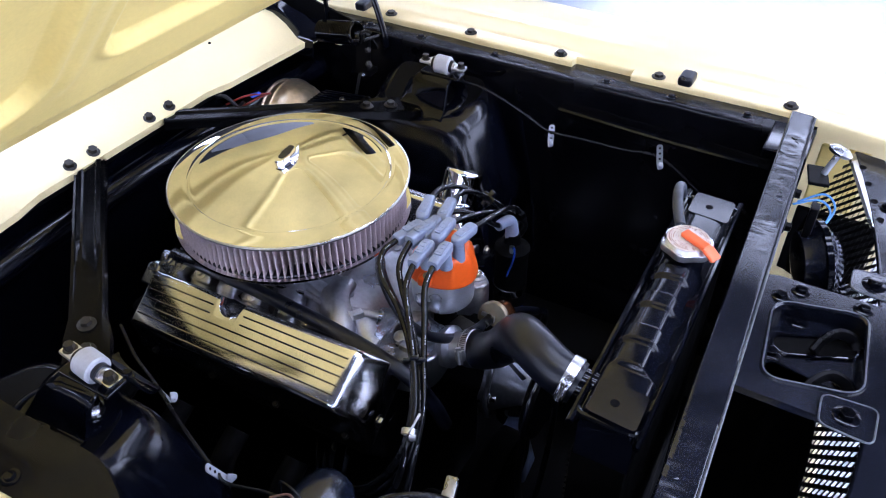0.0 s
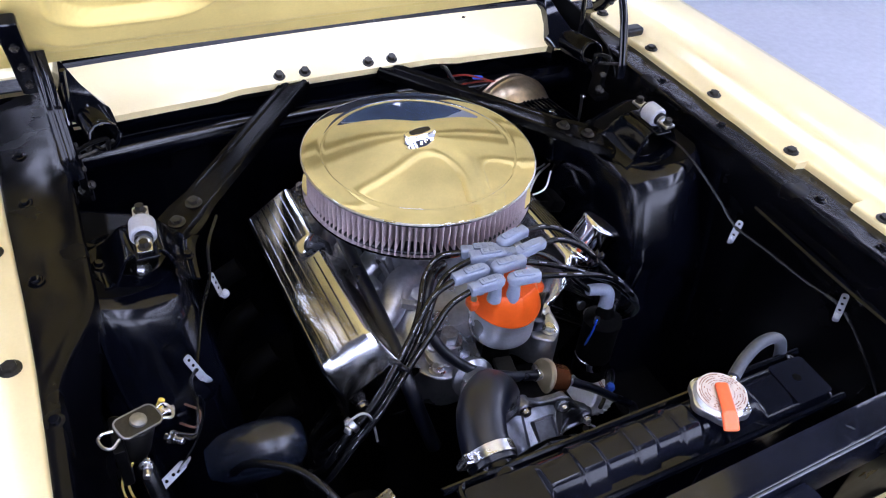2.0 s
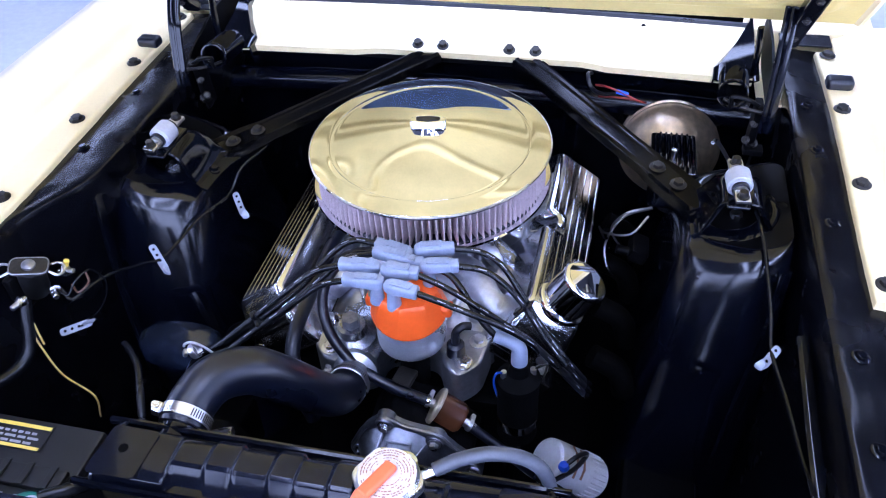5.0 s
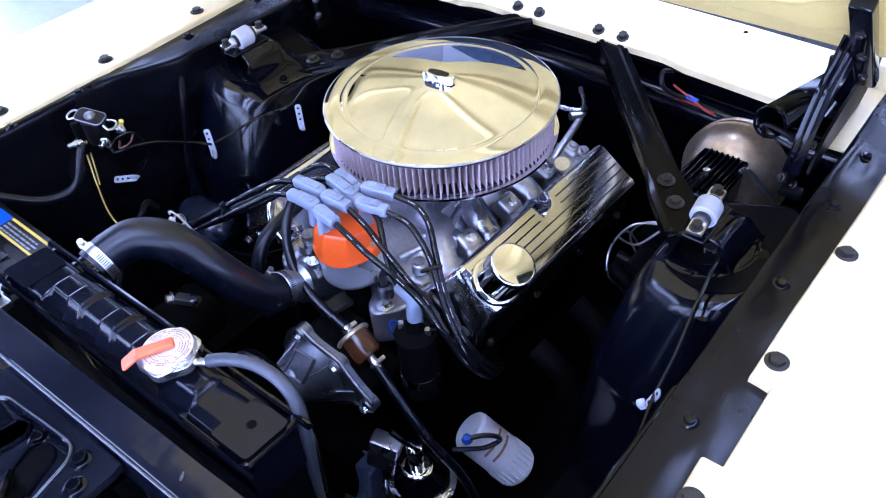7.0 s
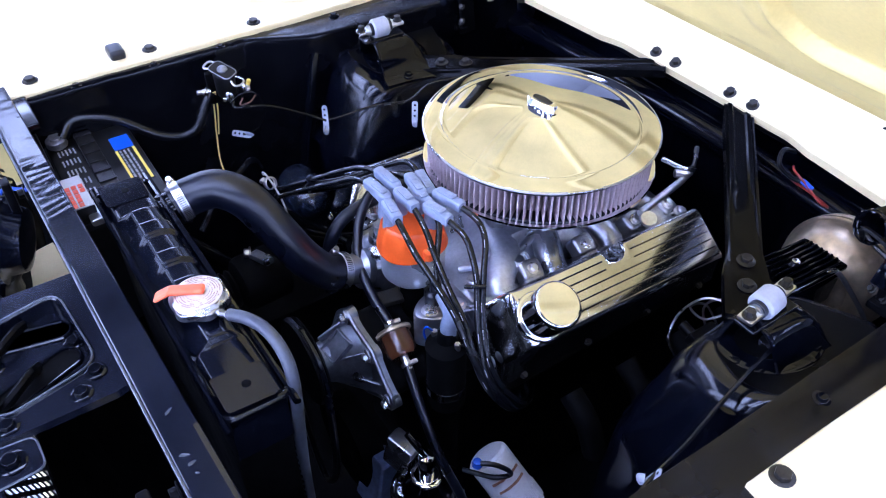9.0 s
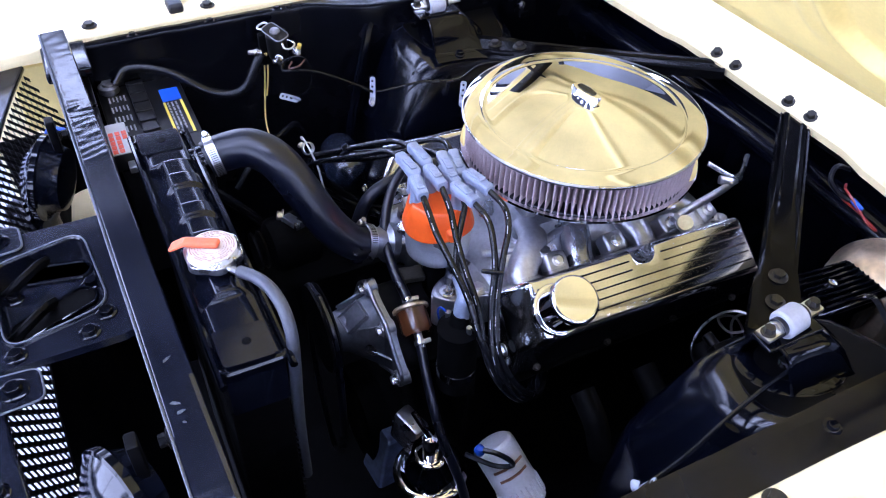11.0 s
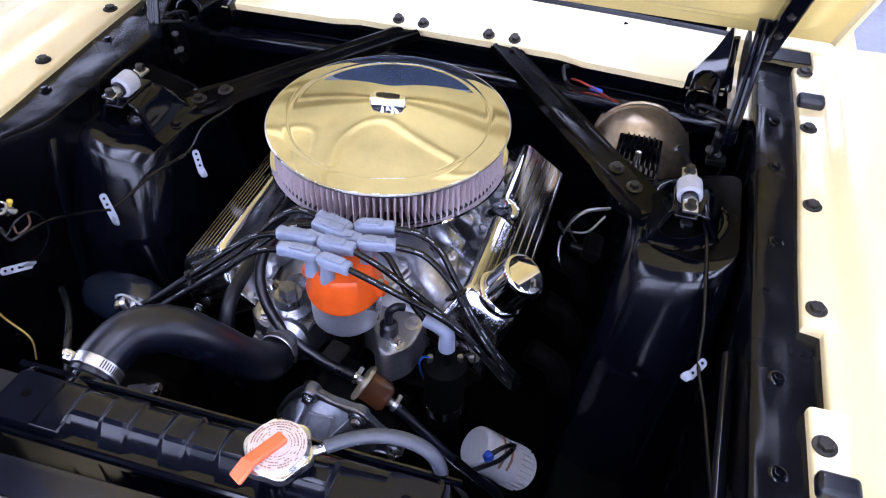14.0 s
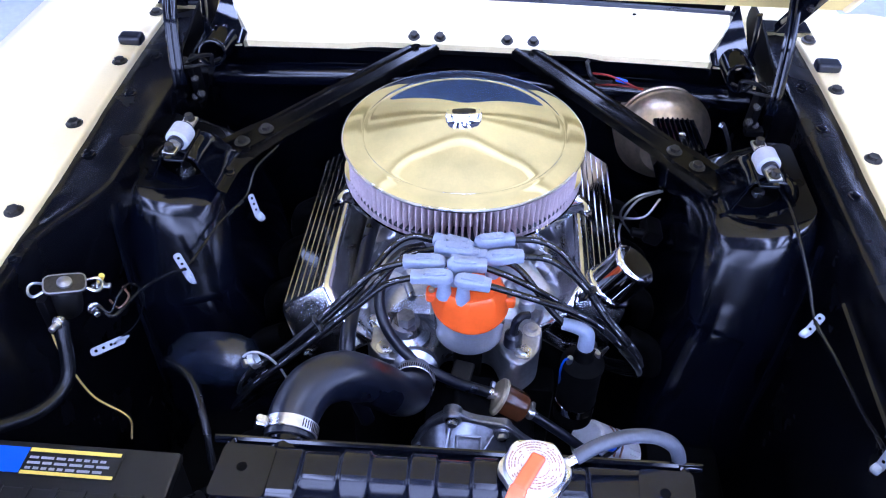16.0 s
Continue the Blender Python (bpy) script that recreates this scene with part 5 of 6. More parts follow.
for n, (kind_, post, tip, way) in enumerate(WIRES):
    lift = 0.004 * ((n * 5) % 3) * 0.6
    px, py = post
    dv = Vector((tip[0] - px, tip[1] - py, 0))
    dl = dv.length
    dv.normalize()
    sd = Vector((-dv.y, dv.x, 0))
    hz = 0.893 + lift
    lab = "black coil wire with a grey boot" if kind_ == "c" else "black spark plug wire with a grey boot and white print"
    w = thing("spark_plug_wire" if kind_ != "c" else "coil_wire", lab, "wire", (px, py, 0.84), "spark plug wires")
    dl -= 0.006
    boot = part("boot", joined(
        tube([(px, py, 0.860), (px, py, 0.866), (px, py, 0.878), (px, py, hz)], lambda t: 0.0088 + 0.0012 * math.cos(3 * t), 16, 3),
        loft([[Vector((px, py, hz)) + dv * a + sd * (b * hw) + Vector((0, 0, c * hh)) for b, c in [(math.copysign(abs(math.cos(q)) ** 0.5, math.cos(q)), math.copysign(abs(math.sin(q)) ** 0.5, math.sin(q))) for q in [2 * math.pi * i / 20 for i in range(20)]]]
              for a, hw, hh in ((-0.0112, 0.002, 0.002), (-0.0105, 0.0048, 0.0042), (-0.0080, 0.0074, 0.0062), (-0.003, 0.0092, 0.0074), (0.003, 0.0095, 0.0076), (0.014, 0.0088, 0.0075), (0.026, 0.0080, 0.0074), (dl - 0.010, 0.0074, 0.0072), (dl - 0.009, 0.0079, 0.0078), (dl - 0.002, 0.0079, 0.0078), (dl, 0.0070, 0.0070), (dl + 0.0004, 0.0045, 0.0045))])), GREY, w, "grey moulded silicone boot", 42)
    plate = Matrix.Translation(Vector((px, py, hz + 0.0077)) + dv * 0.010) @ Matrix((dv, sd, Vector((0, 0, 1)))).transposed().to_4x4()
    part("raised_mark", joined(prism(rounded([(-0.0135, -0.0052), (0.016, -0.0058), (0.016, 0.0058), (-0.0135, 0.0052)], 0.003, 3), -0.0005, 0.0022, plate, 0.0006),
                               *[cbox((0.0058, 0.0062, 0.0012), plate @ pose(-0.0075 + 0.0085 * q, 0, 0.0024), 0.0005, 1) for q in range(3)]), GREY, boot)
    start = Vector((tip[0], tip[1], hz)) - dv * 0.014
    line = [start] + [Vector(p) for p in way]
    part("cable", tube(line, 0.0043, 10, 8), CABLE, w)
    if kind_ != "c":
        dense = spline(line, 8)
        marks = []
        k = 5 + n % 3
        while k < len(dense) - 30:
            a, b = dense[k], dense[k + 1]
            dd = (b - a).normalized()
            up = (Vector((0.25 * (1 if kind_ == "r" else -1), -0.55, 0.8)) - dd * dd.dot(Vector((0.25 * (1 if kind_ == "r" else -1), -0.55, 0.8)))).normalized()
            sdd = dd.cross(up)
            for q in range(3):
                marks.append(cbox((0.0022 + 0.0011 * ((k + q) % 3), 0.0010, 0.0005), Matrix.Translation(a + dd * 0.0042 * q + up * 0.0042) @ Matrix((dd, sdd, up)).transposed().to_4x4(), 0))
            k += 5 + n % 2 + (9 if (k + n) % 4 == 0 else 0)
        if marks:
            tagged(part("print", joined(*marks), PRINT, w), "worn white printed bars", kind="stuff")
for name_, p, d in (("wire_separator", (0.170, -0.240, 0.853), (0.6, -0.4, -0.7)), ("wire_separator", (-0.163, -0.306, 0.836), (-0.8, -0.5, -0.4))):
    m = frame_at(p, d)
    solo(name_, joined(cbox((0.030, 0.014, 0.006), m, 0.003), cbox((0.012, 0.030, 0.006), m, 0.003)), RUBBER, "black plastic separator clipped round the wires", "clip", "wire separators")

# coil
coil = thing("ignition_coil", "black cylindrical ignition coil with a grey boot and chrome band", "coil", (0.172, -0.285, 0.66))
km = pose(0.172, -0.285, 0)
part("can", lathe([(0.022, 0.655), (0.027, 0.66), (0.027, 0.765), (0.0285, 0.767), (0.0285, 0.773), (0.024, 0.776), (0.014, 0.784), (0.0105, 0.80), (0.0, 0.80)], km, 36), PITCH, coil)
part("band", lathe([(0.0276, 0.684), (0.0284, 0.685), (0.0284, 0.699), (0.0276, 0.70)], km, 36, False, False), CHROME, coil, "chrome clamp band")
part("boot", joined(tube([(0.172, -0.283, 0.788), (0.172, -0.282, 0.812), (0.1705, -0.279, 0.823), (0.160, -0.276, 0.828), (0.140, -0.273, 0.831)], lambda t: 0.0110 - 0.0030 * t, 16, 5)), GREY, coil, "grey silicone elbow boot")
for x, y in ((0.154, -0.292), (0.190, -0.280)):
    part("terminal", lathe([(0.004, 0.774), (0.004, 0.788)], pose(x, y, 0), 8), STEEL, coil)
solo("coil_lead", tube([(0.154, -0.292, 0.785), (0.146, -0.300, 0.792), (0.143, -0.300, 0.77), (0.15, -0.28, 0.70)], 0.0015, 8), WIRE_B, "thin blue coil lead", "wire")
solo("coil_lead", tube([(0.190, -0.280, 0.785), (0.200, -0.275, 0.79), (0.205, -0.262, 0.775), (0.20, -0.24, 0.72)], 0.0015, 8), CABLE, "thin black coil lead", "wire")

# fuel line and filter
ff = thing("fuel_filter", "amber fuel filter with tan metal ends", "fuel filter", (0.085, -0.317, 0.72))
fd = Vector((0.84, -0.10, -0.45)).normalized()
fm = frame_at((0.066, -0.306, 0.715), fd)
part("body", lathe([(0.0225, 0.002), (0.0225, 0.034), (0.019, 0.040)], fm, 32), AMBER, ff, "dark amber see-through bowl")
part("end_cap", lathe([(0.006, -0.004), (0.0235, -0.0035), (0.0265, -0.001), (0.0265, 0.003), (0.0235, 0.004)], fm, 36), TAN, ff, "tan plated end cap")
part("nipple", lathe([(0.006, -0.018), (0.006, 0.0)], fm, 12), STEEL, ff)
part("nipple", lathe([(0.006, 0.040), (0.006, 0.06)], fm, 12), STEEL, ff)
for z in (-0.012, 0.052):
    part("clip", joined(lathe([(0.0085, -0.003), (0.0092, 0), (0.0085, 0.003)], fm @ pose(0, 0, z), 16), cbox((0.010, 0.006, 0.006), fm @ pose(0.010, 0.004, z), 0.001)), STEEL, ff)
solo("fuel_hose", tube([(-0.045, -0.180, 0.862), (-0.072, -0.200, 0.866), (-0.092, -0.228, 0.850), (-0.096, -0.252, 0.822), (-0.080, -0.276, 0.792), (-0.045, -0.296, 0.765), (0.005, -0.306, 0.742), (0.052, -0.305, 0.722)], 0.0075, 12, 8), RUBBER, "black rubber fuel hose to the filter", "hose", "fuel hoses")
solo("fuel_hose", tube([(0.110, -0.311, 0.691), (0.128, -0.315, 0.680), (0.160, -0.322, 0.660), (0.195, -0.326, 0.630), (0.228, -0.327, 0.602), (0.262, -0.32, 0.56), (0.28, -0.31, 0.49)], 0.0068, 12, 8), RUBBER, "black rubber fuel hose from the pump", "hose", "fuel hoses")

# water pump and timing cover
wp = thing("water_pump", "bare cast aluminium water pump with ribs and a bolted flange", "water pump", (0.06, -0.34, 0.66))
wo = rounded([(-0.045, 0.655), (-0.022, 0.704), (0.006, 0.733), (0.034, 0.717), (0.078, 0.711), (0.104, 0.680), (0.134, 0.656), (0.130, 0.634), (0.095, 0.630), (0.05, 0.595), (-0.03, 0.605)], 0.010, 4)
xz = Matrix(((1, 0, 0, 0), (0, 0, 1, 0), (0, 1, 0, 0), (0, 0, 0, 1)))
# housing behind the bare flange is darkened, its shade is in the colour
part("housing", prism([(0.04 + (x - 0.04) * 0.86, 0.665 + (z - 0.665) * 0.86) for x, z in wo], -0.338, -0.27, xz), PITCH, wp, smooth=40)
part("flange", prism(wo, -0.349, -0.338, xz), PUMPCAST, wp, smooth=40)
part("border", tube([(x, -0.349, z) for x, z in wo + [wo[0]]], 0.0038, 8, 2), PUMPCAST, wp)
part("snout", lathe([(0.062, -0.002), (0.058, 0.004), (0.046, 0.022), (0.034, 0.040), (0.027, 0.062), (0.0, 0.063)], frame_at((0.020, -0.349, 0.655), (-0.10, -1, 0.06)), 36), PUMPCAST, wp)
bossm = frame_at((0.028, -0.372, 0.684), (0.15, -0.62, 0.75), (1, 0, 0))
part("square_boss", joined(cbox((0.040, 0.034, 0.030), bossm, 0.003), cbox((0.040, 0.003, 0.006), bossm @ pose(0, 0.0155, 0.016), 0.001), cbox((0.040, 0.003, 0.006), bossm @ pose(0, -0.0155, 0.016), 0.001), cbox((0.003, 0.034, 0.006), bossm @ pose(0.0185, 0, 0.016), 0.001), cbox((0.003, 0.034, 0.006), bossm @ pose(-0.0185, 0, 0.016), 0.001)), PUMPCAST, wp, "square boss with a raised border")
for a, b in (((0.008, -0.349, 0.716), (0.000, -0.395, 0.690)), ((0.066, -0.349, 0.693), (0.040, -0.395, 0.676)), ((0.10, -0.349, 0.650), (0.048, -0.385, 0.650)), ((-0.03, -0.349, 0.67), (-0.008, -0.39, 0.665))):
    a, b = Vector(a), Vector(b)
    part("rib", cbox((0.0045, 0.022, (b - a).length), frame_at((a + b) / 2 + Vector((0, 0.004, -0.006)), b - a, (0, 0, 1)), 0.0015), PUMPCAST, wp)
for x, z in ((0.008, 0.721), (0.074, 0.698), (0.124, 0.646), (-0.030, 0.655)):
    part("ear", lathe([(0.0125, -0.012), (0.0125, 0.004), (0.011, 0.006)], frame_at((x, -0.348, z), (0, -1, 0)), 18), PUMPCAST, wp)
    part("bolt", hexbolt((x, -0.354, z), (0, -1, 0), r=0.0065, h=0.006, washer=0.009), STEEL, wp)
part("pulley", lathe([(0.030, 0.0), (0.066, 0.002), (0.069, 0.005), (0.060, 0.010), (0.069, 0.015), (0.067, 0.019), (0.035, 0.020), (0.0, 0.021)], frame_at((0.005, -0.410, 0.666), (0, -1, 0)), 48), SATIN, wp, "black steel pulley")
solo("fan_belt", tube([(0.005, -0.421, 0.728), (-0.05, -0.421, 0.700), (-0.062, -0.421, 0.62), (-0.06, -0.421, 0.50), (0.0, -0.421, 0.36), (0.06, -0.421, 0.45), (0.073, -0.421, 0.62), (0.055, -0.421, 0.705), (0.005, -0.421, 0.728)], 0.005, 8, 6, 1.3), RUBBER, "black rubber fan belt in shadow", "belt")
alt = thing("alternator", "alternator low beside the radiator hose, case darkened for shade", "alternator", (-0.245, -0.40, 0.62))
am2 = frame_at((-0.242, -0.395, 0.625), (0.05, -1, 0))
# case coloured near-black in place of the shade down here
part("case", lathe([(0.03, -0.05), (0.045, -0.044), (0.048, -0.038), (0.048, 0.025), (0.044, 0.034), (0.025, 0.04), (0.0, 0.042)], am2, 36), PITCH, alt)
part("ear", cbox((0.050, 0.018, 0.012), pose(-0.222, -0.388, 0.682, 0, -14, 14), 0.003), CAST, alt, "bare aluminium mounting ear")
part("bolt", hexbolt((-0.250, -0.398, 0.676), (-0.3, -1, 0.3), r=0.008, h=0.008, washer=0.012), STEEL, alt)
part("pulley", lathe([(0.020, 0.042), (0.032, 0.044), (0.034, 0.048), (0.026, 0.053), (0.034, 0.058), (0.032, 0.062), (0.0, 0.063)], am2, 32), SATIN, alt)
solo("heater_hose", tube([(-0.115, 0.16, 0.785), (-0.125, 0.05, 0.798), (-0.132, -0.08, 0.798), (-0.136, -0.20, 0.788), (-0.138, -0.275, 0.768), (-0.128, -0.31, 0.72), (-0.11, -0.32, 0.66)], 0.0105, 14, 8), RUBBER, "black rubber heater hose along the valve cover", "hose")
of = thing("oil_filter", "white spin-on oil filter canister low by the block", "oil filter", (0.265, -0.265, 0.6))
om = frame_at((0.214, -0.238, 0.530), Vector((0.66, 0.26, -0.70)))
part("can", lathe([(0.028, -0.004), (0.0325, 0.0), (0.0335, 0.006), (0.0335, 0.095), (0.032, 0.106), (0.024, 0.113), (0.0, 0.115)], om, 40), FILTERWHITE, of)
part("grip", joined(*[cbox((0.004, 0.003, 0.03), om @ pose(0, 0, 0, 0, 0, k * 15) @ pose(0.0335, 0, 0.085), 0.001, 1) for k in range(24)]), FILTERWHITE, of)
part("print", joined(*[cbox((0.0012, 0.02 - 0.004 * (k % 2), 0.004), om @ pose(0, 0, 0, 0, 0, 85 + 28 * (k % 3)) @ pose(0.0335, 0, 0.03 + 0.016 * (k // 3)), 0) for k in range(6)]), INKRED, of, "bars of faded red print")
solo("bulb_holder", joined(lathe([(0.0, -0.009), (0.006, -0.007), (0.0085, 0), (0.006, 0.007), (0, 0.009)], pose(0.240, -0.277, 0.576), 16)), WIRE_B, "small blue bulb-shaped connector", "connector")
solo("sender_lead", tube([(0.243, -0.275, 0.580), (0.257, -0.259, 0.580), (0.269, -0.243, 0.568), (0.269, -0.239, 0.552), (0.255, -0.257, 0.544), (0.237, -0.275, 0.546), (0.220, -0.288, 0.545)], 0.0038, 8, 8), RUBBER, "black looped sender lead", "wire")
fp = thing("fuel_pump", "chrome fuel pump with an angled fitting", "fuel pump", (0.175, -0.322, 0.48))
fpm = pose(0.175, -0.322, -0.053)
part("body", lathe([(0.050, 0.44), (0.052, 0.50), (0.050, 0.512), (0.036, 0.520), (0.022, 0.545), (0.020, 0.556)], fpm, 40), BLACK, fp)
part("rim", lathe([(0.048, 0.506), (0.057, 0.509), (0.058, 0.514), (0.052, 0.518), (0.046, 0.518)], fpm, 40), CHROME, fp, "bright rolled rim")
part("collar", lathe([(0.022, 0.552), (0.0245, 0.554), (0.0245, 0.559), (0.018, 0.562)], fpm, 32), CHROME, fp)
part("post", lathe([(0.0125, 0.556), (0.0130, 0.600), (0.0115, 0.606), (0.0, 0.607)], fpm, 28), CHROME, fp, "chrome outlet post")
part("fitting", tube([(0.175, -0.322, 0.549), (0.165, -0.331, 0.570), (0.148, -0.338, 0.588)], 0.0052, 12, 5), CHROME, fp, "angled chrome fitting")
part("flange", cbox((0.05, 0.03, 0.075), pose(0.118, -0.332, 0.500, 0, 12, 20), 0.006), CAST, fp)
part("mounting_foot", loft([[(0.082 + q * 0.026 * w, -0.348 - k * 0.012 + p * 0.020 * w, 0.460 - 0.075 * k) for q, p in rounded([(-1, -1), (1, -0.8), (0.9, 1), (-0.8, 0.9)], 0.3, 3)] for k, w in ((0, 0.7), (0.06, 0.9), (0.5, 1.0), (1.4, 1.25))]), BLUEGREY, fp, "blue-grey cast foot")


# ---- brakes, battery, wiring ----
bb = thing("brake_booster", "gold cadmium-plated round brake booster on the firewall", "brake booster", (0.345, 0.30, 0.78))
bd = Vector((0.02, -1, 0.16)).normalized()
bmx = frame_at((0.353, 0.330, 0.738), bd)
part("shell", lathe([(0.070, -0.04), (0.082, -0.02), (0.084, 0.028), (0.0875, 0.031), (0.0875, 0.036), (0.083, 0.040), (0.079, 0.058), (0.068, 0.078), (0.055, 0.086), (0.05, 0.094), (0.0, 0.096)], bmx, 56), BRONZE, bb)
for z in (-0.006, 0.012):
    part("band", lathe([(0.0830, z - 0.001), (0.0862, z + 0.001), (0.0862, z + 0.005), (0.0830, z + 0.007)], bmx, 56, False, False), BRONZE, bb)
mc = thing("master_cylinder", "black brake master cylinder with a finned lid", "master cylinder", (0.352, 0.17, 0.8))
mm = frame_at((0.353, 0.172, 0.785), (0, 0.12, 1), (0, 1, 0))
part("reservoir", cbox((0.070, 0.135, 0.06), mm @ pose(0, 0, -0.005), 0.012, 3), BLACK, mc)
lidp = part("lid", cbox((0.072, 0.138, 0.010), mm @ pose(0, 0, 0.030), 0.004), BLACK, mc, "black finned lid")
for k in range(8):
    part("fin", cbox((0.0038, 0.118 - 0.01 * (k in (0, 7)), 0.008), mm @ pose(-0.0294 + 0.0084 * k, 0, 0.038), 0.0012, 1), BLACK, lidp)
part("screw", lathe([(0.006, 0.034), (0.006, 0.0455), (0.004, 0.047)], mm @ pose(0, -0.01, 0), 12), STEEL, lidp)
part("bore", lathe([(0.026, -0.02), (0.026, 0.16), (0.018, 0.165)], frame_at((0.352, 0.275, 0.745), bd), 24), SATIN, mc)
for k, pts in enumerate(([(0.325, 0.10, 0.745), (0.30, 0.08, 0.72), (0.26, 0.10, 0.70), (0.25, 0.16, 0.66), (0.27, 0.2, 0.58)], [(0.33, 0.115, 0.75), (0.285, 0.09, 0.745), (0.262, 0.07, 0.70), (0.275, 0.05, 0.66), (0.31, 0.07, 0.62)], [(0.33, 0.13, 0.74), (0.29, 0.12, 0.73), (0.27, 0.12, 0.69), (0.30, 0.12, 0.64)])):
    solo("brake_line", tube(pts, 0.0019, 8, 8), STEEL, "thin bright steel brake line, bent", "pipe", "brake lines")
solo("brake_line", tube([(0.405, 0.150, 0.862), (0.412, 0.163, 0.857), (0.432, 0.185, 0.820), (0.452, 0.208, 0.775), (0.455, 0.215, 0.74)], 0.0032, 8, 8), STEEL, "bright steel brake pipe bent down beside the tower", "pipe", "brake lines")
solo("proportioning_valve", joined(cbox((0.03, 0.05, 0.025), pose(0.315, 0.07, 0.70, 0, 20, 0), 0.005), lathe([(0.008, 0), (0.008, 0.02)], frame_at((0.30, 0.06, 0.70), (-1, 0, 0.2)), 10)), SATIN, "small dark steel brake valve block", "valve")
solo("wiring_loop", tube([(0.215, 0.335, 0.84), (0.235, 0.305, 0.855), (0.262, 0.300, 0.848), (0.29, 0.295, 0.838), (0.302, 0.305, 0.83), (0.27, 0.31, 0.832), (0.238, 0.318, 0.828), (0.222, 0.33, 0.82)], 0.0019, 8, 8), WIRE_R, "loop of red wire by the firewall", "wire", "firewall wires")
solo("wiring_loop", tube([(0.205, 0.345, 0.858), (0.20, 0.318, 0.868), (0.208, 0.305, 0.852), (0.225, 0.315, 0.835), (0.25, 0.325, 0.83)], 0.0038, 8, 8), CABLE, "loop of black wire by the firewall", "wire", "firewall wires")
solo("wire_connector", cbox((0.022, 0.007, 0.007), pose(0.262, 0.302, 0.847, 0, 8, -8), 0.002), BLUE, "small blue wire splice", "connector")

bat = thing("battery", "black car battery with blue and yellow labels", "battery", (-0.41, -0.55, 0.62))
part("case", box(-0.535, -0.285, -0.618, -0.487, 0.60, 0.800, 0.005), BATTERY, bat)
part("lid", box(-0.537, -0.283, -0.620, -0.485, 0.800, 0.814, 0.004), BATTERY, bat)
part("handle", joined(box(-0.53, -0.29, -0.572, -0.545, 0.814, 0.823, 0.003), *[box(-0.52 + 0.03 * k, -0.512 + 0.03 * k, -0.572, -0.545, 0.823, 0.8255, 0.001) for k in range(8)]), BATTERY, bat)
part("label", box(-0.452, -0.345, -0.527, -0.492, 0.8142, 0.8150, 0), BATTERY, bat)
part("blue_patch", box(-0.492, -0.4505, -0.525, -0.494, 0.8142, 0.8154, 0), BLUE, bat, "blue printed patch")
part("stripe", joined(box(-0.449, -0.347, -0.4985, -0.494, 0.8150, 0.8156, 0), box(-0.449, -0.347, -0.526, -0.522, 0.8150, 0.8156, 0)), LABELY, bat, "yellow label stripe")
pr = []
for r in range(3):
    x = -0.446
    while x < -0.36:
        w_ = 0.006 + 0.004 * ((int(x * 1000) + r) % 3)
        pr.append(box(x, x + w_, -0.504 - 0.0065 * r - 0.003, -0.504 - 0.0065 * r, 0.8150, 0.8155, 0))
        x += w_ + 0.003
part("print", joined(*pr), PRINT, bat, "bars of small white print")
pr = []
for c in range(6):
    for r in range(5):
        pr.append(box(-0.50 + 0.032 * c, -0.482 + 0.032 * c - 0.004 * (r % 2), -0.582 - 0.006 * r, -0.5795 - 0.006 * r, 0.8142, 0.8147, 0))
part("print", joined(*pr), PRINT, bat, "bars of small white print")
for x, mt in ((-0.305, STEEL), (-0.515, DULL)):
    part("terminal", lathe([(0.011, 0.814), (0.0095, 0.832), (0.008, 0.834)], pose(x, -0.600, 0), 20), mt, bat, "grey lead post")
    part("cable_clamp", joined(lathe([(0.016, 0.818), (0.017, 0.820), (0.017, 0.829), (0.013, 0.831)], pose(x, -0.600, 0), 20), cbox((0.034, 0.018, 0.012), pose(x + (0.022 if x > -0.4 else -0.01), -0.600, 0.824), 0.003)), mt, bat)
solo("terminal_protector", lathe([(0.010, 0.8145), (0.021, 0.815), (0.022, 0.8175), (0.013, 0.819), (0.012, 0.8165)], pose(-0.318, -0.596, 0), 28), TEAL, "green felt washer on the battery post", "washer")
solo("sticker", joined(box(-0.370, -0.285, -0.628, -0.596, 0.843, 0.8445, 0)), WHITE, "white paper tag with red bars beside the radiator", "tag")
solo("sticker_print", joined(*[box(-0.345 + 0.012 * (k % 5), -0.335 + 0.012 * (k % 5), -0.624 + 0.0095 * (k // 5), -0.617 + 0.0095 * (k // 5), 0.8445, 0.8452, 0) for k in range(12)]), LABELR, "red printed bars on the white tag", "print")
solo("tag_bracket", box(-0.371, -0.284, -0.629, -0.595, 0.814, 0.843, 0.002), BATTERY, "black bracket under the paper tag", "bracket")
solo("battery_cable", tube([(-0.515, -0.590, 0.828), (-0.53, -0.56, 0.845), (-0.51, -0.50, 0.835), (-0.475, -0.44, 0.80), (-0.46, -0.39, 0.80), (-0.466, -0.355, 0.845), (-0.468, -0.345, 0.858)], 0.0085, 12, 8), CABLE, "thick black battery cable to the solenoid", "cable", "battery cables")
solo("battery_cable", tube([(-0.30, -0.585, 0.828), (-0.27, -0.56, 0.82), (-0.262, -0.52, 0.78), (-0.27, -0.46, 0.70), (-0.29, -0.40, 0.6)], 0.008, 12, 8), CABLE, "thick black battery cable running down", "cable", "battery cables")

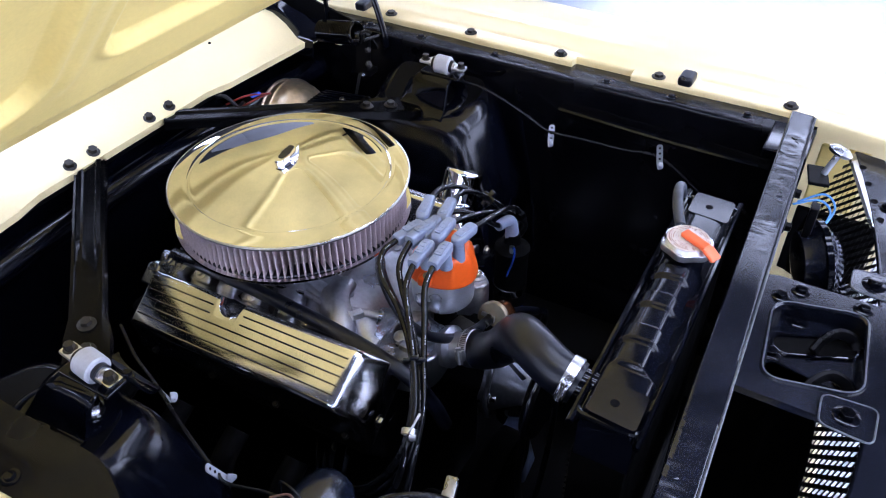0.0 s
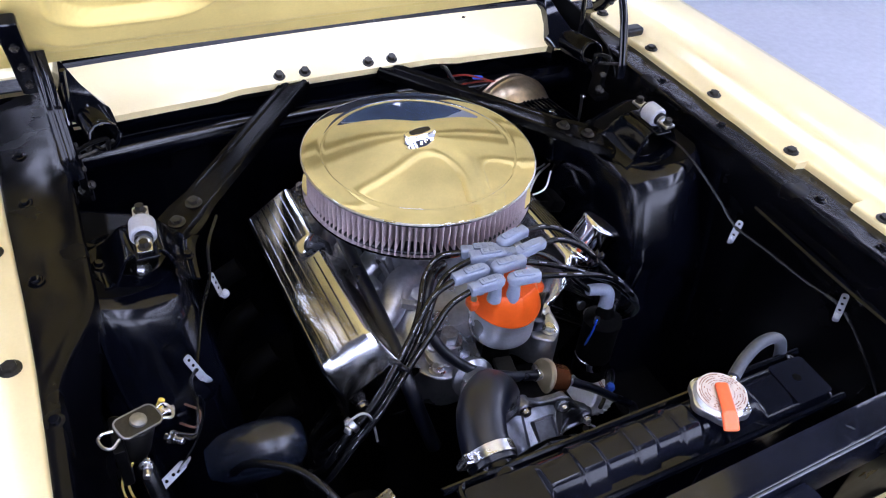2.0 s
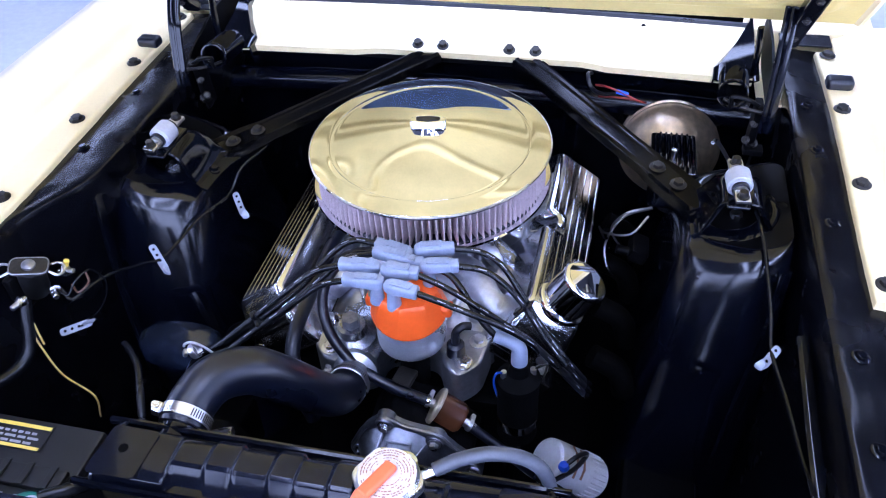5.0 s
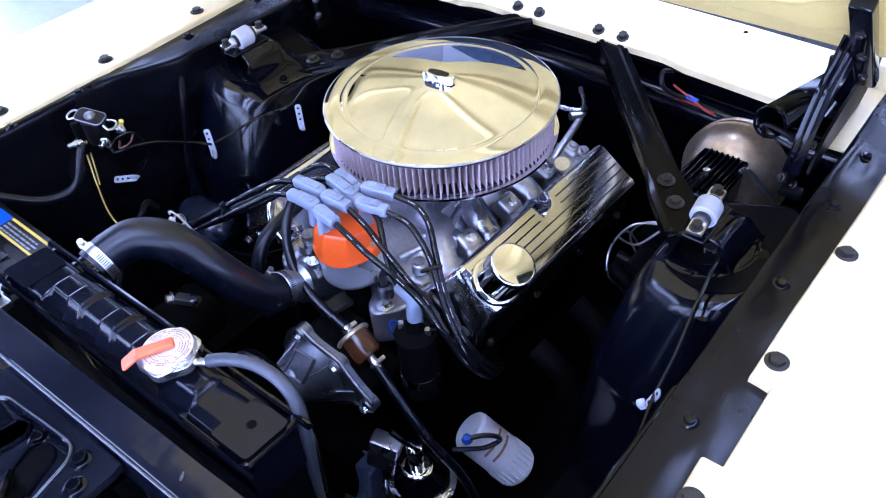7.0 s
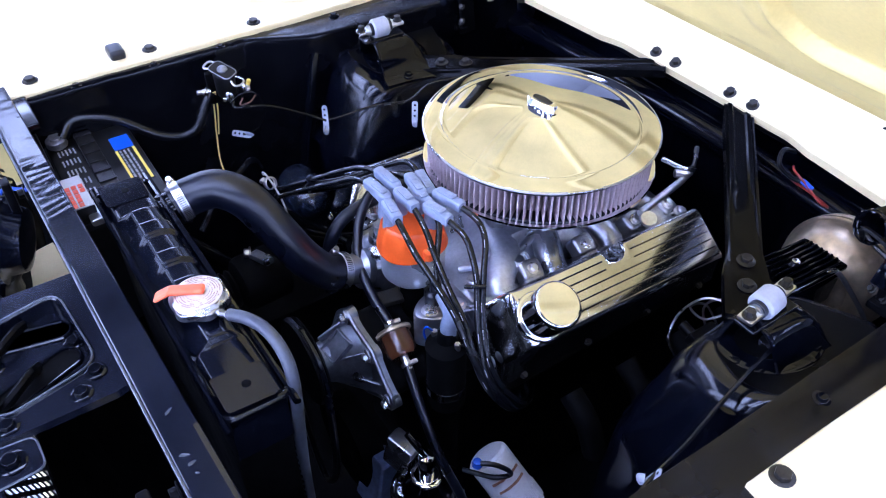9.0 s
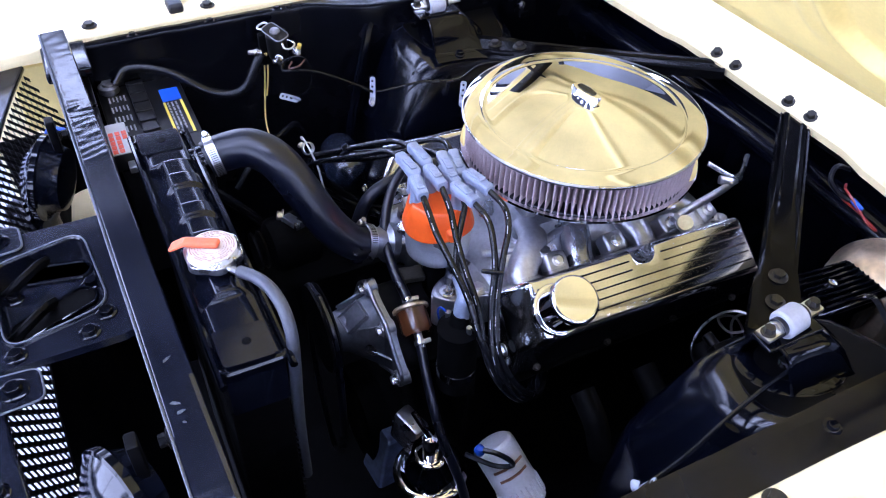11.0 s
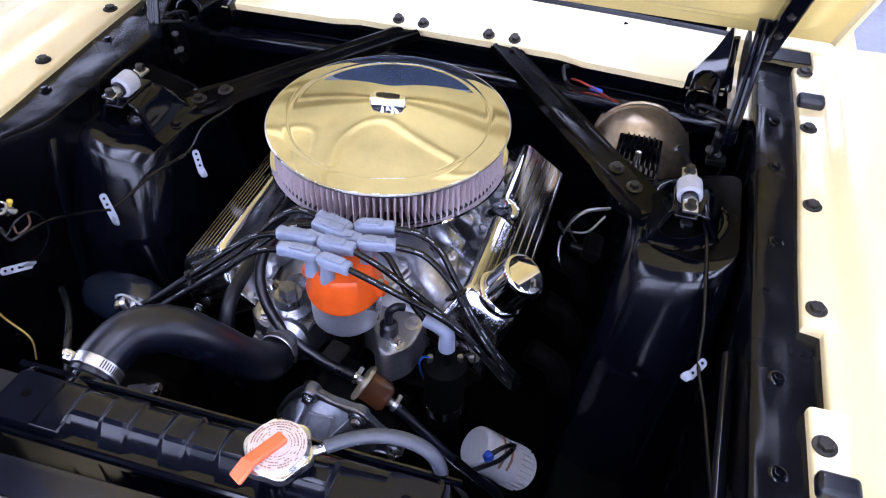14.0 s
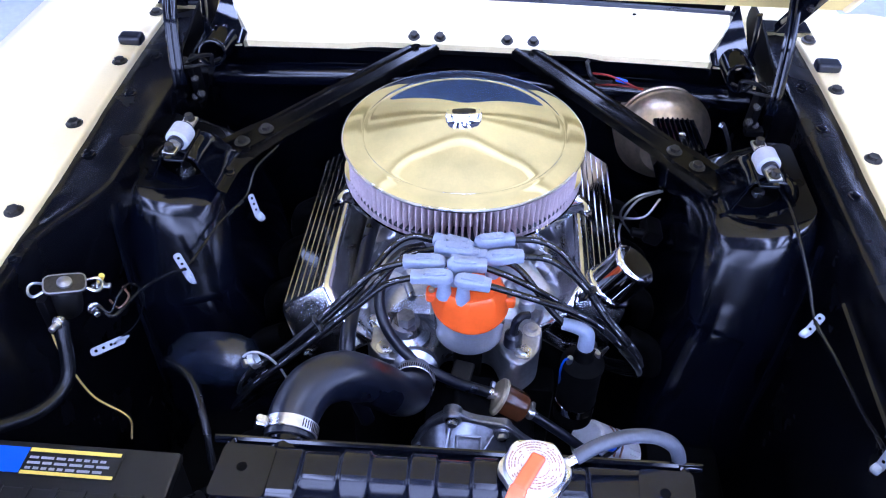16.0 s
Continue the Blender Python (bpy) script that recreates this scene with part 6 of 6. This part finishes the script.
sol = thing("starter_solenoid", "black starter solenoid with a dark steel cover and studs", "solenoid", (-0.485, -0.32, 0.87))
sm = frame_at((-0.470, -0.316, 0.872), (0.25, -0.1, 1)) @ pose(0, 0, 0, 0, 0, -45)
part("body", lathe([(0.016, -0.03), (0.0175, -0.02), (0.0175, 0.016), (0.015, 0.020)], sm, 28), BATTERY, sol)
part("cover", prism(rounded([(-0.024, -0.014), (0.024, -0.014), (0.024, 0.014), (-0.024, 0.014)], 0.010, 4), 0.020, 0.0245, sm, 0.003), BOLT, sol, "dark steel end cover")
rimo = rounded([(-0.024, -0.014), (0.024, -0.014), (0.024, 0.014), (-0.024, 0.014)], 0.010, 4)
part("cover_rim", tube([sm @ Vector((x * 0.97, y * 0.95, 0.0235)) for x, y in rimo + [rimo[0]]], 0.0011, 6, 2), DULL, sol, "bright rolled rim")
part("cover_dome", lathe([(0.009, 0.0), (0.0085, 0.003), (0.004, 0.0045), (0, 0.0048)], sm @ pose(0, 0, 0.024), 20), DULL, sol)
for q in (-1, 1):
    ear = [(q * 0.024, -0.006), (q * 0.034, -0.010), (q * 0.040, -0.004), (q * 0.040, 0.006), (q * 0.034, 0.010), (q * 0.024, 0.006)]
    part("ear", tube([sm @ Vector((x, y, 0.018 - 0.25 * (abs(x) - 0.024))) for x, y in ear], 0.0018, 8, 4), STEEL, sol, "bent steel mounting ear")
part("mount", cbox((0.05, 0.012, 0.06), pose(-0.488, -0.318, 0.855, 0, 0, 90), 0.003), SATIN, sol)
for dx, dy, mt in ((-0.006, -0.030, STEEL), (0.030, 0.012, STEEL), (0.026, -0.016, STEEL)):
    p = sm @ Vector((dx, dy, -0.006))
    part("stud", joined(lathe([(0.004, 0), (0.004, 0.022), (0.003, 0.023)], frame_at(p, (dx, dy - 0.01, 0.004)), 10), hexbolt(p + Vector((dx, dy, 0)) * 0.2, (dx, dy - 0.01, 0.004), r=0.0065, h=0.005, washer=0.008)), mt, sol)
part("terminal_cap", lathe([(0.0038, 0), (0.0038, 0.011), (0.002, 0.012)], frame_at(sm @ Vector((0.038, 0.016, 0.0)), (0.4, 0.1, 0.8)), 10), LABELY, sol, "yellow terminal sleeve")
for k, (pts, mt, lab) in enumerate((
        ([(-0.482, -0.337, 0.850), (-0.494, -0.336, 0.83), (-0.496, -0.338, 0.80), (-0.485, -0.346, 0.762), (-0.464, -0.355, 0.718), (-0.429, -0.355, 0.679), (-0.438, -0.355, 0.627)], WIRE_Y, "thin yellow wire hanging from the solenoid"),
        ([(-0.480, -0.334, 0.850), (-0.488, -0.332, 0.83), (-0.490, -0.334, 0.80), (-0.481, -0.343, 0.766)], WIRE_Y, "thin yellow wire hanging from the solenoid"),
        ([(-0.430, -0.325, 0.865), (-0.412, -0.33, 0.862), (-0.405, -0.315, 0.875), (-0.40, -0.29, 0.872), (-0.395, -0.28, 0.84), (-0.41, -0.29, 0.80), (-0.44, -0.31, 0.775)], CABLE, "thin dark wire curling from the solenoid"),
        ([(-0.432, -0.318, 0.858), (-0.415, -0.325, 0.848), (-0.405, -0.30, 0.848), (-0.402, -0.26, 0.835), (-0.398, -0.20, 0.80), (-0.385, -0.165, 0.785), (-0.36, -0.09, 0.80), (-0.335, -0.03, 0.805), (-0.325, 0.01, 0.83), (-0.30, 0.06, 0.84)], CABLE, "dark taped loom clipped along the tower"),
        ([(-0.425, -0.305, 0.855), (-0.41, -0.315, 0.853), (-0.402, -0.30, 0.858), (-0.415, -0.285, 0.86)], WIRE_N, "thin brown-red wire at the solenoid"))):
    solo("solenoid_wire", tube(pts, 0.0024 if k == 3 else 0.0014, 8, 8), mt, lab, "wire", "solenoid wires")


def strap(p, d, n, L=0.046, w=0.011):
    """A flat nylon strap with three holes."""
    t = thing("cable_strap", "pale grey nylon strap with punched holes", "strap", p, "cable straps")
    z = Vector(n).normalized()
    x = (Vector(d) - z * Vector(d).dot(z)).normalized()
    m = Matrix.Translation(p) @ Matrix((x, z.cross(x), z)).transposed().to_4x4()
    out = rounded([(-L / 2, -w / 2), (L / 2, -w / 2), (L / 2, w / 2), (-L / 2, w / 2)], 0.005, 4)
    part("band", prism(out, 0, 0.0016, m), STRAP, t)
    for k in range(3):
        part("hole", lathe([(0.0022, 0.0016), (0.0022, 0.0021)], m @ pose(-L * 0.34 + 0.010 * k, 0, 0), 8), PITCH, t)
    part("loop", tube([m @ Vector((L / 2 - 0.002, 0, 0.001)), m @ Vector((L / 2 + 0.003, 0, 0.006)), m @ Vector((L / 2 - 0.003, 0, 0.010)), m @ Vector((L / 2 - 0.008, 0, 0.005))], 0.005, 8, 3, 0.4), STRAP, t)
    return t


strap((-0.389, -0.172, 0.788), (0.45, -0.35, -0.75), (0.5, -0.8, 0.35))
strap((-0.449, -0.310, 0.771), (0.85, 0.45, 0.2), (0.2, -0.6, 0.75))
strap((-0.327, -0.021, 0.780), (0.25, -0.2, -0.9), (0.8, -0.5, 0.3), 0.042)
strap((0.476, -0.218, 0.800), (-0.3, -0.1, -0.9), (-0.75, -0.55, 0.35), 0.036)
strap((0.504, -0.417, 0.800), (-0.2, -0.2, -0.9), (-0.85, -0.45, 0.3), 0.040)
solo("wiring_loom", tube([(0.455, -0.02, 0.872), (0.462, -0.07, 0.868), (0.468, -0.12, 0.85), (0.474, -0.17, 0.825), (0.476, -0.215, 0.805), (0.488, -0.28, 0.80), (0.498, -0.35, 0.795), (0.506, -0.415, 0.795), (0.503, -0.48, 0.76), (0.495, -0.56, 0.70)], 0.0028, 8, 8), CABLE, "black taped wiring loom clipped along the apron", "wire")
solo("wiring_loom", tube([(-0.27, -0.46, 0.74), (-0.285, -0.42, 0.78), (-0.315, -0.37, 0.79), (-0.36, -0.33, 0.775), (-0.38, -0.31, 0.74)], 0.005, 10, 8), CABLE, "black rubber-covered lead across the bay", "wire")
solo("plug_wire_clamp", joined(lathe([(0.009, -0.004), (0.0105, -0.0035), (0.0105, 0.0035), (0.009, 0.004)], frame_at((-0.240, -0.345, 0.806), (-0.9, -0.3, -0.5)), 20, False, False), cbox((0.006, 0.010, 0.008), pose(-0.248, -0.354, 0.810, 0, 30, 30), 0.002)), STEEL, "bright steel clip round the plug wires", "clip")
solo("vacuum_wire", tube([(-0.250, -0.350, 0.818), (-0.243, -0.353, 0.828), (-0.231, -0.353, 0.832), (-0.219, -0.347, 0.815), (-0.210, -0.340, 0.785), (-0.202, -0.335, 0.74)], 0.0016, 8, 8), WHITE, "thin white wire loop by the plug wires", "wire")
